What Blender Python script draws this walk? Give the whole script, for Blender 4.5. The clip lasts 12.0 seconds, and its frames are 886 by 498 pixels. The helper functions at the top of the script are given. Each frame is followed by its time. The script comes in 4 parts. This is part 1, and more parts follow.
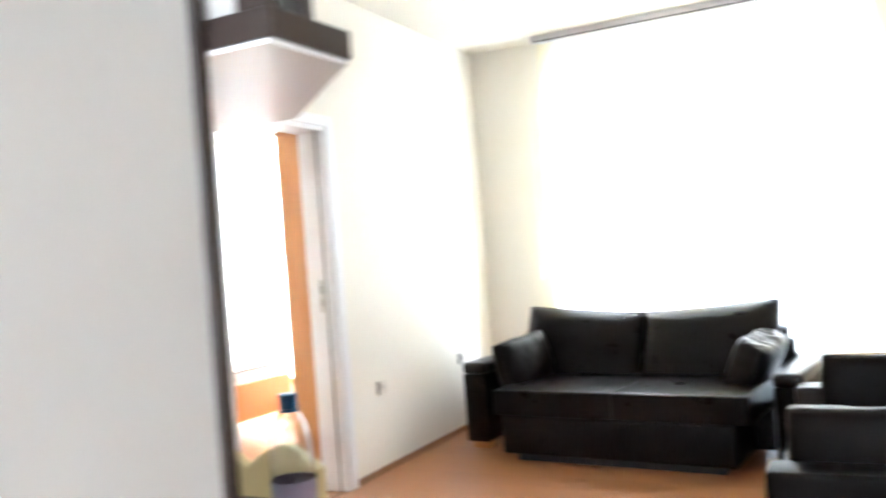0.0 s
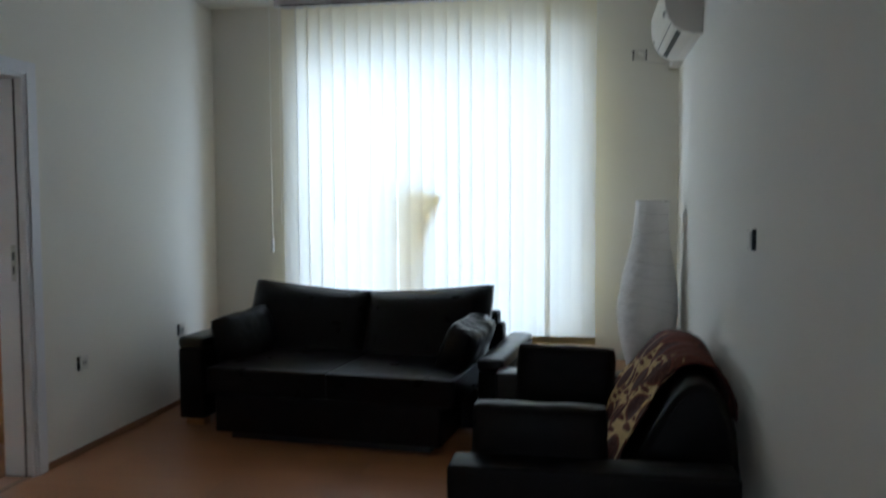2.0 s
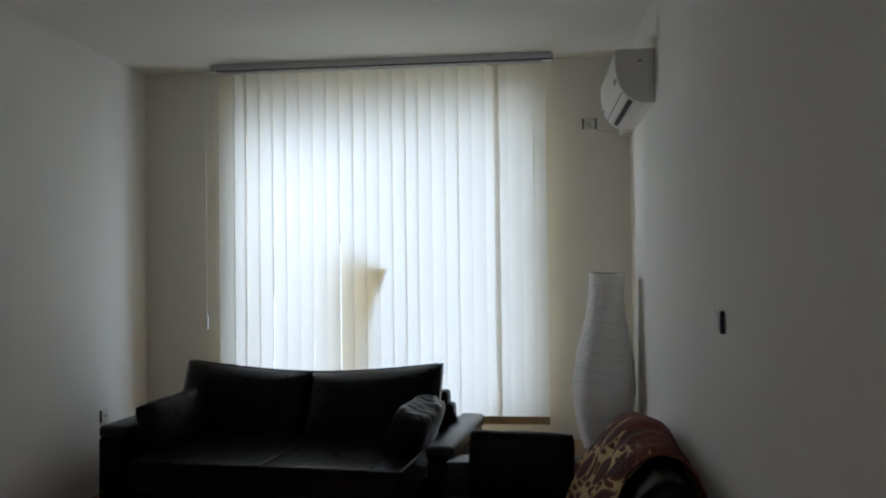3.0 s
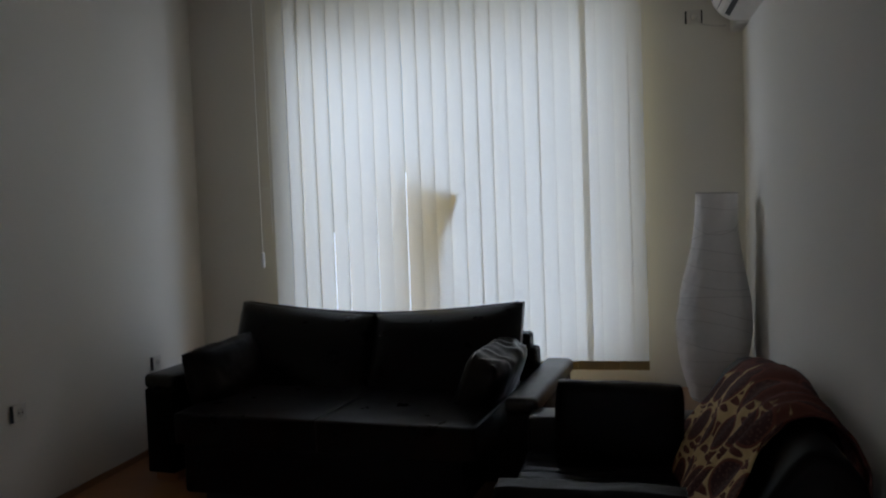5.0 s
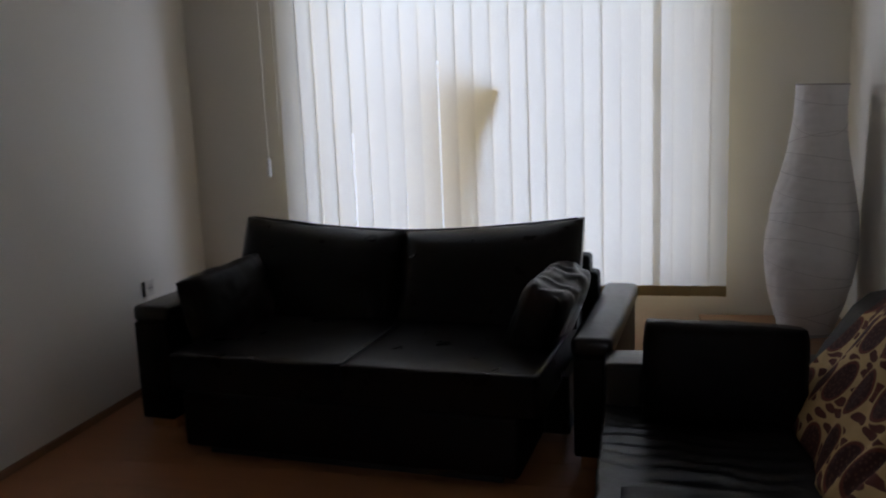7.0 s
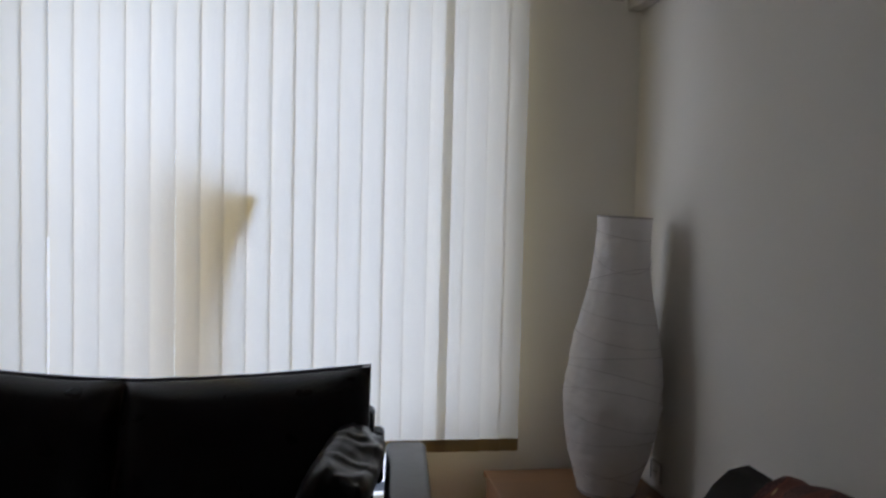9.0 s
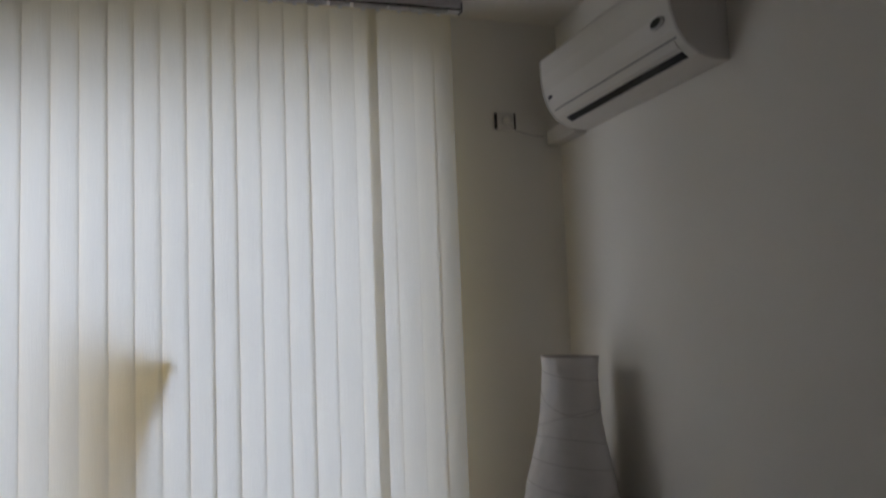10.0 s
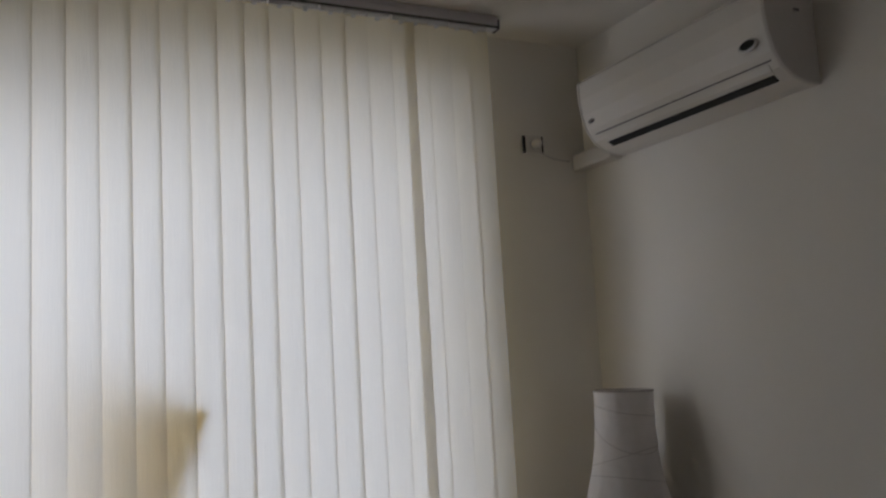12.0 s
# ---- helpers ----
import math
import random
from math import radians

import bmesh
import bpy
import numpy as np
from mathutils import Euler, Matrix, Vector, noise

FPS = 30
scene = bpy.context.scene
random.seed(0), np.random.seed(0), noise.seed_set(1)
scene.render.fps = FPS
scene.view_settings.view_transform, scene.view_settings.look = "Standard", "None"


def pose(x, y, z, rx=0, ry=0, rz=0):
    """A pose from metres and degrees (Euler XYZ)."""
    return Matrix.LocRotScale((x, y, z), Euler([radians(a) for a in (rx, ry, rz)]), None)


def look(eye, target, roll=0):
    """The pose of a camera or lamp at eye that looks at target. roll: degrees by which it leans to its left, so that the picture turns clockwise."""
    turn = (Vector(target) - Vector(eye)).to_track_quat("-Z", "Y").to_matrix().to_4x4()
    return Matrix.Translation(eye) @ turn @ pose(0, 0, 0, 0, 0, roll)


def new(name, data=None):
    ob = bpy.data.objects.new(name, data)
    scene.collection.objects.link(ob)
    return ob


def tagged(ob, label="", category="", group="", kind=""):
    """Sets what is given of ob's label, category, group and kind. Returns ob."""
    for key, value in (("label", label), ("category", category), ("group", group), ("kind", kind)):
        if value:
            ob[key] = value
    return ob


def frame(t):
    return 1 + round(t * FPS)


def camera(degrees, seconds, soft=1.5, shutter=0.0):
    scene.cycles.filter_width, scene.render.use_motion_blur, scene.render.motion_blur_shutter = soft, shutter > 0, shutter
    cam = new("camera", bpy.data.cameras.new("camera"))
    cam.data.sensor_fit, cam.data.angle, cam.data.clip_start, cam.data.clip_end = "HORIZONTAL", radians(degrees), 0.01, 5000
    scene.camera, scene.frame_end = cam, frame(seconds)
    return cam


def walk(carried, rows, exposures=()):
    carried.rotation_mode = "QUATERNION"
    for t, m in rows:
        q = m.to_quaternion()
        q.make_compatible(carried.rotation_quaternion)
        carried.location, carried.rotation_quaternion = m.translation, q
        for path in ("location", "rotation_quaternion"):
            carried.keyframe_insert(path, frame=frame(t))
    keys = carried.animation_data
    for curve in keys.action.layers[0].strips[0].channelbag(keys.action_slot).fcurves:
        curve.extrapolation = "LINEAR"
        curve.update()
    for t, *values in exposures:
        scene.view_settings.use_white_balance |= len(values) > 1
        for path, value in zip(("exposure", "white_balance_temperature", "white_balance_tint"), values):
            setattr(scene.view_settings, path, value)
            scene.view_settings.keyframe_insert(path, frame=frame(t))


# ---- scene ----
cam = camera(56.4, 12.0, 2.0, 0.5)
PATH = [
    (0, (1.875, 0.545, 1.245), (0.983, 2.335, 1.2595), -4.4),
    (0.2, (1.906, 0.57, 1.262), (1.149, 2.422, 1.2565), -4.4),
    (0.4, (1.929, 0.58, 1.271), (1.277, 2.47, 1.259), -4.5),
    (0.5, (1.94, 0.586, 1.274), (1.335, 2.492, 1.237), -4.2),
    (0.7, (1.951, 0.592, 1.255), (1.43, 2.522, 1.195), -4.1),
    (1, (1.975, 0.605, 1.271), (1.518, 2.544, 1.098), -4.2),
    (1.2, (1.983, 0.603, 1.273), (1.519, 2.54, 1.093), -4.0),
    (1.5, (1.989, 0.614, 1.275), (1.55, 2.549, 1.026), -3.5),
    (2, (2.024, 0.656, 1.365), (1.683, 2.624, 1.249), -0.3),
    (2.5, (2.024, 0.749, 1.409), (1.786, 2.734, 1.393), -0.5),
    (2.7, (1.995, 0.822, 1.425), (1.782, 2.811, 1.447), -0.8),
    (4.3, (1.997, 1.295, 1.37), (1.641, 3.262, 1.423), -0.1),
    (4.5, (2.005, 1.36, 1.336), (1.592, 3.317, 1.334), -1.2),
    (5, (1.956, 1.586, 1.339), (1.532, 3.538, 1.237), -2.1),
    (5.5, (1.892, 1.766, 1.338), (1.439, 3.704, 1.141), -2.2),
    (6, (1.815, 1.897, 1.32), (1.289, 3.811, 1.071), -2.0),
    (6.5, (1.744, 2.093, 1.317), (1.197, 3.998, 1.047), -2.3),
    (6.7, (1.702, 2.151, 1.317), (1.186, 4.055, 0.986), -2.4),
    (8.3, (1.355, 2.793, 1.321), (1.438, 4.776, 1.078), -2.1),
    (8.5, (1.331, 2.867, 1.332), (1.498, 4.852, 1.153), -1.5),
    (9, (1.236, 3.013, 1.387), (1.556, 4.984, 1.282), 1.4),
    (9.5, (1.213, 3.114, 1.462), (1.704, 5.053, 1.473), -1.3),
    (10, (1.083, 3.234, 1.498), (1.676, 5.135, 1.677), -2.2),
    (10.5, (0.995, 3.357, 1.512), (1.653, 5.223, 1.807), -2.6),
    (11, (0.875, 3.478, 1.52), (1.601, 5.317, 1.824), -1.7),
    (11.5, (0.725, 3.563, 1.541), (1.537, 5.362, 1.864), -2.7),
    (12, (0.581, 3.649, 1.552), (1.456, 5.433, 1.784), -3.3),
]
EXPOSURES = [(0, 2.9, 5550, 5), (0.3, 2.75, 5550, 5), (0.6, 1.85, 5350, 2), (0.9, 0.92, 5050, -3), (1.2, 0.35, 4850, -5), (1.5, 0.08, 4800, -5),
             (2.0, 0.06, 5050, 0), (2.5, -0.1, 5250, 3), (4.5, -0.94, 5450, 8), (5.0, -1.0, 5450, 8), (5.5, -1.05, 5480, 9), (6.0, -1.02, 5600, 11),
             (6.5, -0.82, 5600, 13), (8.5, -0.6, 5650, 14), (9.0, -0.75, 5600, 12), (9.5, -0.94, 5600, 11), (10.5, -1.14, 6000, 11), (12, -1.08, 6000, 13)]
walk(cam, [(t, look(eye, target, roll)) for t, eye, target, roll in PATH], EXPOSURES)

# ---- world and lights ----
world = bpy.data.worlds.new("sky")
scene.world = world
world.use_nodes = True
wn = world.node_tree.nodes
sky = wn.new("ShaderNodeTexSky")
sky.sky_type, sky.sun_disc, sky.sun_elevation, sky.sun_rotation = "NISHITA", False, radians(42), radians(205)
wn["Background"].inputs["Strength"].default_value = 0.12
world.node_tree.links.new(sky.outputs[0], wn["Background"].inputs["Color"])

sun = new("sun", bpy.data.lights.new("sun", "SUN"))
sun.data.energy, sun.data.angle, sun.data.color = 1.2, radians(12), (1, 0.96, 0.9)
sun.matrix_world = look((0, 0, 8), (3.0, 5.5, 0))


def window_light(name, x0, x1, z0, z1, y, power, colour, aside=0.0, down=0.0):
    """Daylight that enters through a window's opening."""
    data = bpy.data.lights.new(name, "AREA")
    data.shape, data.size, data.size_y, data.energy, data.color = "RECTANGLE", x1 - x0, z1 - z0, power, colour
    ob = new(name, data)
    ob.matrix_world = look(((x0 + x1) / 2, y, (z0 + z1) / 2), ((x0 + x1) / 2 + aside, y - 1, (z0 + z1) / 2 - down))
    return ob


window_light("living_window_daylight", 0.04, 1.94, 0.08, 2.34, 6.705, 54, (0.862, 0.87, 0.915), 0.06, 0.08)
# added lamp for light from behind the camera; its source is out of view
back_light = bpy.data.lights.new("assumed_back_daylight", "AREA")
back_light.shape, back_light.size, back_light.size_y, back_light.energy, back_light.color = "RECTANGLE", 0.85, 1.2, 9.5, (1.0, 0.98, 0.96)
new("assumed_back_daylight", back_light).matrix_world = look((2.075, -1.37, 1.5), (2.075, 0, 1.5))
window_light("bedroom_window_daylight", -3.9, -1.5, 0.35, 2.50, 6.80, 135, (0.94, 0.97, 1.0))


# ---- materials ----
def material(name, colour, rough=0.6, metal=0.0, second=None, scale=8.0, stretch=(1, 1, 1), bump=0.0, bump_scale=60.0,
             spread=0.5, coat=0.0, detail=4.0, per_object=0.0):
    """A procedural surface: base colour broken up by coarse and fine noise, with fine relief."""
    m = bpy.data.materials.new(name)
    m.use_nodes = True
    t = m.node_tree
    n, l = t.nodes, t.links
    b = n["Principled BSDF"]
    b.inputs["Roughness"].default_value, b.inputs["Metallic"].default_value = rough, metal
    b.inputs["Coat Weight"].default_value = coat
    co = n.new("ShaderNodeTexCoord")
    mp = n.new("ShaderNodeMapping")
    mp.inputs["Scale"].default_value = stretch
    l.new(co.outputs["Object"], mp.inputs["Vector"])
    second = second or tuple(c * 0.86 for c in colour)
    a = n.new("ShaderNodeTexNoise")
    a.inputs["Scale"].default_value, a.inputs["Detail"].default_value = scale, detail
    l.new(mp.outputs[0], a.inputs["Vector"])
    r = n.new("ShaderNodeValToRGB")
    r.color_ramp.elements[0].position, r.color_ramp.elements[1].position = 0.5 - spread / 2, 0.5 + spread / 2
    r.color_ramp.elements[0].color, r.color_ramp.elements[1].color = (*second, 1), (*colour, 1)
    l.new(a.outputs["Fac"], r.inputs["Fac"])
    top = r.outputs["Color"]
    if per_object:
        info, hsv = n.new("ShaderNodeObjectInfo"), n.new("ShaderNodeHueSaturation")
        rng = n.new("ShaderNodeMapRange")
        rng.inputs["To Min"].default_value, rng.inputs["To Max"].default_value = 1 - per_object, 1 + per_object
        l.new(info.outputs["Random"], rng.inputs["Value"])
        l.new(rng.outputs[0], hsv.inputs["Value"])
        l.new(top, hsv.inputs["Color"])
        top = hsv.outputs["Color"]
    l.new(top, b.inputs["Base Color"])
    f = n.new("ShaderNodeTexNoise")
    f.inputs["Scale"].default_value, f.inputs["Detail"].default_value = bump_scale, 3
    l.new(mp.outputs[0], f.inputs["Vector"])
    rr = n.new("ShaderNodeMapRange")
    rr.inputs["To Min"].default_value, rr.inputs["To Max"].default_value = max(0.02, rough - 0.08), min(1, rough + 0.08)
    l.new(a.outputs["Fac"], rr.inputs["Value"])
    l.new(rr.outputs[0], b.inputs["Roughness"])
    if bump:
        bp = n.new("ShaderNodeBump")
        bp.inputs["Strength"].default_value, bp.inputs["Distance"].default_value = bump, 0.004
        l.new(f.outputs["Fac"], bp.inputs["Height"])
        l.new(bp.outputs[0], b.inputs["Normal"])
    return m


def sheer(name, colour, through_colour, share, bump=0.0, stretch=(1, 1, 1), scale=200.0):
    """Thin cloth or paper that lets light through."""
    m = material(name, colour, 0.8, scale=scale, stretch=stretch, spread=0.8, bump=bump, bump_scale=scale,
                 second=tuple(c * 0.93 for c in colour))
    n, l = m.node_tree.nodes, m.node_tree.links
    t, mix = n.new("ShaderNodeBsdfTranslucent"), n.new("ShaderNodeMixShader")
    t.inputs["Color"].default_value = (*through_colour, 1)
    mix.inputs["Fac"].default_value = share
    out = n["Material Output"]
    l.new(n["Principled BSDF"].outputs[0], mix.inputs[1])
    l.new(t.outputs[0], mix.inputs[2])
    l.new(mix.outputs[0], out.inputs["Surface"])
    return m


def glassy(name, colour=(1, 1, 1), rough=0.0, ior=1.45):
    m = bpy.data.materials.new(name)
    m.use_nodes = True
    b = m.node_tree.nodes["Principled BSDF"]
    b.inputs["Base Color"].default_value = (*colour, 1)
    b.inputs["Transmission Weight"].default_value = 1
    b.inputs["Roughness"].default_value, b.inputs["IOR"].default_value = rough, ior
    return m


WALL = material("painted_plaster", (0.83, 0.795, 0.725), 0.85, scale=1.6, spread=0.9, bump=0.12, bump_scale=90, second=(0.79, 0.755, 0.685))
CEIL = material("ceiling_paint", (0.83, 0.79, 0.71), 0.9, scale=1.2, bump=0.08, bump_scale=80, second=(0.79, 0.75, 0.67))
FLOOR = material("beech_laminate", (0.45, 0.205, 0.092), 0.34, second=(0.375, 0.16, 0.068), scale=2.6, stretch=(0.7, 9, 1), spread=0.6,
                 bump=0.03, bump_scale=40, per_object=0.07, detail=7)
BEECH = material("beech_veneer", (0.56, 0.27, 0.11), 0.42, second=(0.47, 0.21, 0.08), scale=3, stretch=(9, 9, 0.7), bump=0.02, bump_scale=40, detail=7)
SKIRT = material("wood_skirting", (0.33, 0.185, 0.11), 0.5, second=(0.26, 0.14, 0.08), scale=5, stretch=(1, 1, 6))
LEATHER = material("black_leather", (0.0085, 0.0064, 0.0058), 0.42, second=(0.006, 0.0046, 0.0042), scale=14, bump=0.35, bump_scale=240, spread=0.7)
LEATHER_SOFT = material("black_leather_worn", (0.0085, 0.0064, 0.0058), 0.30, second=(0.006, 0.0046, 0.0042), scale=9, bump=0.18, bump_scale=70, spread=0.7)
LEATHER_SHINY = material("black_leather_polished", (0.012, 0.010, 0.010), 0.31, second=(0.005, 0.0045, 0.0045), scale=9, bump=0.4, bump_scale=55, spread=0.7)
for leather in (LEATHER, LEATHER_SOFT):
    leather.node_tree.nodes["Principled BSDF"].inputs["Specular IOR Level"].default_value = 0.10
LEATHER_SHINY.node_tree.nodes["Principled BSDF"].inputs["Specular IOR Level"].default_value = 0.25
LEATHER.node_tree.nodes["Principled BSDF"].inputs["Specular IOR Level"].default_value = 0.08
LEATHER_GLOSS = material("black_leather_glossy", (0.0085, 0.0064, 0.0058), 0.32, second=(0.006, 0.0046, 0.0042), scale=9, bump=0.3, bump_scale=60, spread=0.7)
LEATHER_GLOSS.node_tree.nodes["Principled BSDF"].inputs["Specular IOR Level"].default_value = 0.45
STITCH = material("dark_piping", (0.03, 0.027, 0.025), 0.45)
PVC = material("white_pvc", (0.80, 0.80, 0.80), 0.38, scale=3, second=(0.77, 0.77, 0.765))
CASING = material("white_door_lacquer", (0.80, 0.79, 0.82), 0.42, scale=3, second=(0.77, 0.76, 0.79))
SEAL = material("grey_rubber_seal", (0.12, 0.11, 0.12), 0.7)
PLASTIC = material("white_plastic", (0.72, 0.685, 0.63), 0.38, scale=2, second=(0.68, 0.645, 0.59))
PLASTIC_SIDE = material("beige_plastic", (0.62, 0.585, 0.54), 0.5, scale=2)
DARK = material("dark_slot", (0.02, 0.02, 0.02), 0.6)
METAL = material("brushed_metal", (0.55, 0.54, 0.52), 0.35, 1.0, scale=30)
RAIL = material("grey_aluminium", (0.66, 0.64, 0.65), 0.5, 0.15, scale=4, stretch=(0.2, 1, 1))
CLOTH = sheer("cream_blind_fabric", (0.84, 0.71, 0.37), (0.865, 0.85, 0.795), 0.50, bump=0.25, stretch=(1, 1, 0.05), scale=260)
MILKY = sheer("milky_plastic", (0.86, 0.86, 0.86), (0.86, 0.86, 0.86), 0.35)
HEM = sheer("tan_blind_hem", (0.50, 0.40, 0.20), (0.42, 0.31, 0.13), 0.25)
PAPER = sheer("rice_paper", (0.80, 0.765, 0.735), (0.80, 0.76, 0.72), 0.18, bump=0.55, stretch=(1, 1, 2.2), scale=22)
THREAD = material("pale_thread", (0.50, 0.455, 0.43), 0.8)
WIRE = material("grey_wire", (0.42, 0.38, 0.36), 0.6)
WENGE = material("wenge_veneer", (0.030, 0.018, 0.014), 0.4, second=(0.018, 0.011, 0.009), scale=4, stretch=(8, 1, 8))
PANEL = material("grey_melamine", (0.44, 0.43, 0.418), 0.4, scale=2, second=(0.415, 0.405, 0.394))
UNDER = material("light_grey_board", (0.74, 0.72, 0.74), 0.35, scale=3)
WORKTOP = material("grey_brown_laminate", (0.19, 0.150, 0.118), 0.62, scale=30, second=(0.16, 0.132, 0.11))
CREAM = material("cream_painted_wood", (0.68, 0.60, 0.34), 0.42, scale=6, second=(0.62, 0.53, 0.28))
TURNED = material("pale_turned_wood", (0.60, 0.44, 0.27), 0.45, scale=6, stretch=(6, 6, 1), second=(0.50, 0.35, 0.20))
GLASS = glassy("window_glass")
BOTTLE = glassy("clear_bottle_plastic", (0.96, 0.98, 1.0), 0.04, 1.38)
CAP = material("blue_cap_plastic", (0.01, 0.09, 0.22), 0.4)
LABEL = material("blue_violet_label", (0.26, 0.29, 0.42), 0.45, scale=20, second=(0.36, 0.24, 0.34))
FABRIC = material("mattress_ticking", (0.72, 0.69, 0.70), 0.9, scale=18, spread=0.3, second=(0.55, 0.52, 0.55), bump=0.4, bump_scale=30)
# tan and translucent so that the stand-in's shadow on the slats turns light tan
BOARD = sheer("tan_translucent_sheet", (0.66, 0.55, 0.36), (0.90, 0.80, 0.58), 0.78, scale=20)
# box veneer, browner than the beech: the corner's shade is put into its colour
SHADED_WOOD = material("shaded_brown_veneer", (0.27, 0.145, 0.07), 0.45, second=(0.21, 0.11, 0.05), scale=3, stretch=(0.7, 9, 9), bump=0.02, bump_scale=40, detail=7)
GROUND = material("pale_balcony_concrete", (0.42, 0.41, 0.39), 0.85, scale=5, bump=0.3, bump_scale=40)


def throw_material():
    """Cream cotton with rows of maroon seeded medallions, leafy sprays and a dark red upper field."""
    m = material("patterned_throw", (0.66, 0.47, 0.22), 0.9, scale=30, second=(0.56, 0.38, 0.165), bump=0.5, bump_scale=300)
    t = m.node_tree
    n, l = t.nodes, t.links
    base = n["Principled BSDF"].inputs["Base Color"].links[0].from_socket
    uv = n.new("ShaderNodeUVMap")

    def maths(op, a, b=0.0, c=None):
        q = n.new("ShaderNodeMath")
        q.operation = op
        for k, v in enumerate((a, b) if c is None else (a, b, c)):
            if isinstance(v, (int, float)):
                q.inputs[k].default_value = v
            else:
                l.new(v, q.inputs[k])
        return q.outputs[0]

    def step(value, at, soft=0.012):
        """1 below the mark, 0 above it, with a woven, slightly soft edge."""
        q = n.new("ShaderNodeMapRange")
        q.inputs["From Min"].default_value, q.inputs["From Max"].default_value = at - soft, at + soft
        q.inputs["To Min"].default_value, q.inputs["To Max"].default_value = 1, 0
        l.new(value, q.inputs["Value"])
        return q.outputs[0]

    def noisy(scale, detail=2.0):
        q = n.new("ShaderNodeTexNoise")
        q.inputs["Scale"].default_value, q.inputs["Detail"].default_value = scale, detail
        l.new(uv.outputs[0], q.inputs["Vector"])
        return q

    def cells(scale, spread, rotation, squeeze, wobble):
        warp, mp, v = noisy(9.0), n.new("ShaderNodeMapping"), n.new("ShaderNodeTexVoronoi")
        add = n.new("ShaderNodeVectorMath")
        add.operation = "MULTIPLY_ADD"
        add.inputs[1].default_value = (wobble, wobble, 0)
        l.new(warp.outputs["Color"], add.inputs[0])
        l.new(uv.outputs[0], add.inputs[2])
        mp.inputs["Rotation"].default_value = (0, 0, radians(rotation))
        mp.inputs["Scale"].default_value = squeeze
        l.new(add.outputs[0], mp.inputs["Vector"])
        v.voronoi_dimensions, v.feature = "2D", "F1"
        v.inputs["Scale"].default_value, v.inputs["Randomness"].default_value = scale, spread
        l.new(mp.outputs[0], v.inputs["Vector"])
        return v

    def mixed(factor, a, b):
        q = n.new("ShaderNodeMix")
        q.data_type = "RGBA"
        l.new(factor, q.inputs["Factor"])
        for socket, v in ((q.inputs["A"], a), (q.inputs["B"], b)):
            if isinstance(v, tuple):
                socket.default_value = (*v, 1)
            else:
                l.new(v, socket)
        return q.outputs["Result"]

    split = n.new("ShaderNodeSeparateXYZ")
    l.new(uv.outputs[0], split.inputs[0])
    medal = cells(7.2, 0.30, -14, (0.74, 1.0, 1), 0.012).outputs["Distance"]
    sprays = cells(17.0, 0.95, 40, (1.5, 0.55, 1), 0.05).outputs["Distance"]
    seeds = cells(64.0, 0.8, 0, (1, 1, 1), 0.0).outputs["Distance"]
    leaf = maths("MULTIPLY", step(sprays, 0.335, 0.02), maths("SUBTRACT", 1.0, step(medal, 0.43)))
    # the dark red field along the top, with a ragged lower edge
    field = step(maths("MULTIPLY_ADD", noisy(7.0, 3.0).outputs["Fac"], -0.42, maths("SUBTRACT", 0.71, split.outputs["X"])), 0.07, 0.01)
    leaf_tone = mixed(noisy(16.0).outputs["Fac"], (0.17, 0.042, 0.022), (0.075, 0.020, 0.013))
    heart = mixed(maths("MULTIPLY", step(seeds, 0.25, 0.06), 0.7), (0.060, 0.018, 0.014), (0.15, 0.062, 0.045))
    tone = mixed(leaf, base, leaf_tone)
    tone = mixed(field, tone, mixed(noisy(22.0).outputs["Fac"], (0.14, 0.036, 0.020), (0.085, 0.022, 0.014)))
    tone = mixed(step(medal, 0.395), tone, (0.165, 0.042, 0.024))
    tone = mixed(step(medal, 0.335), tone, heart)
    l.new(tone, n["Principled BSDF"].inputs["Base Color"])
    return m


THROW = throw_material()


# ---- mesh helpers ----
def mesh_of(bm, name, mat, smooth=False):
    me = bpy.data.meshes.new(name)
    bm.to_mesh(me)
    bm.free()
    me.materials.append(mat)
    if smooth:
        me.polygons.foreach_set("use_smooth", [True] * len(me.polygons))
    return me


def part(name, bm, mat, parent, label="", smooth=False):
    ob = new(name, mesh_of(bm, name, mat, smooth))
    ob.parent = parent
    return tagged(ob, label)


def thing(name, bm, mat, label, category, group="", kind="", smooth=False):
    return tagged(new(name, mesh_of(bm, name, mat, smooth)), label, category, group, kind)


def holder(name, m, label, category, group="", kind=""):
    ob = new(name)
    ob.matrix_world = m
    ob.empty_display_size = 0.1
    return tagged(ob, label, category, group, kind)


def box(x0, x1, y0, y1, z0, z1, bevel=0.0, seg=2, bm=None):
    bm = bm or bmesh.new()
    made = bmesh.ops.create_cube(bm, size=1)["verts"]
    bmesh.ops.transform(bm, verts=made, matrix=Matrix.LocRotScale(((x0 + x1) / 2, (y0 + y1) / 2, (z0 + z1) / 2), None, (x1 - x0, y1 - y0, z1 - z0)))
    if bevel:
        es = list({e for v in made for e in v.link_edges})
        bmesh.ops.bevel(bm, geom=es, offset=bevel, segments=seg, profile=0.5, affect="EDGES")
    return bm


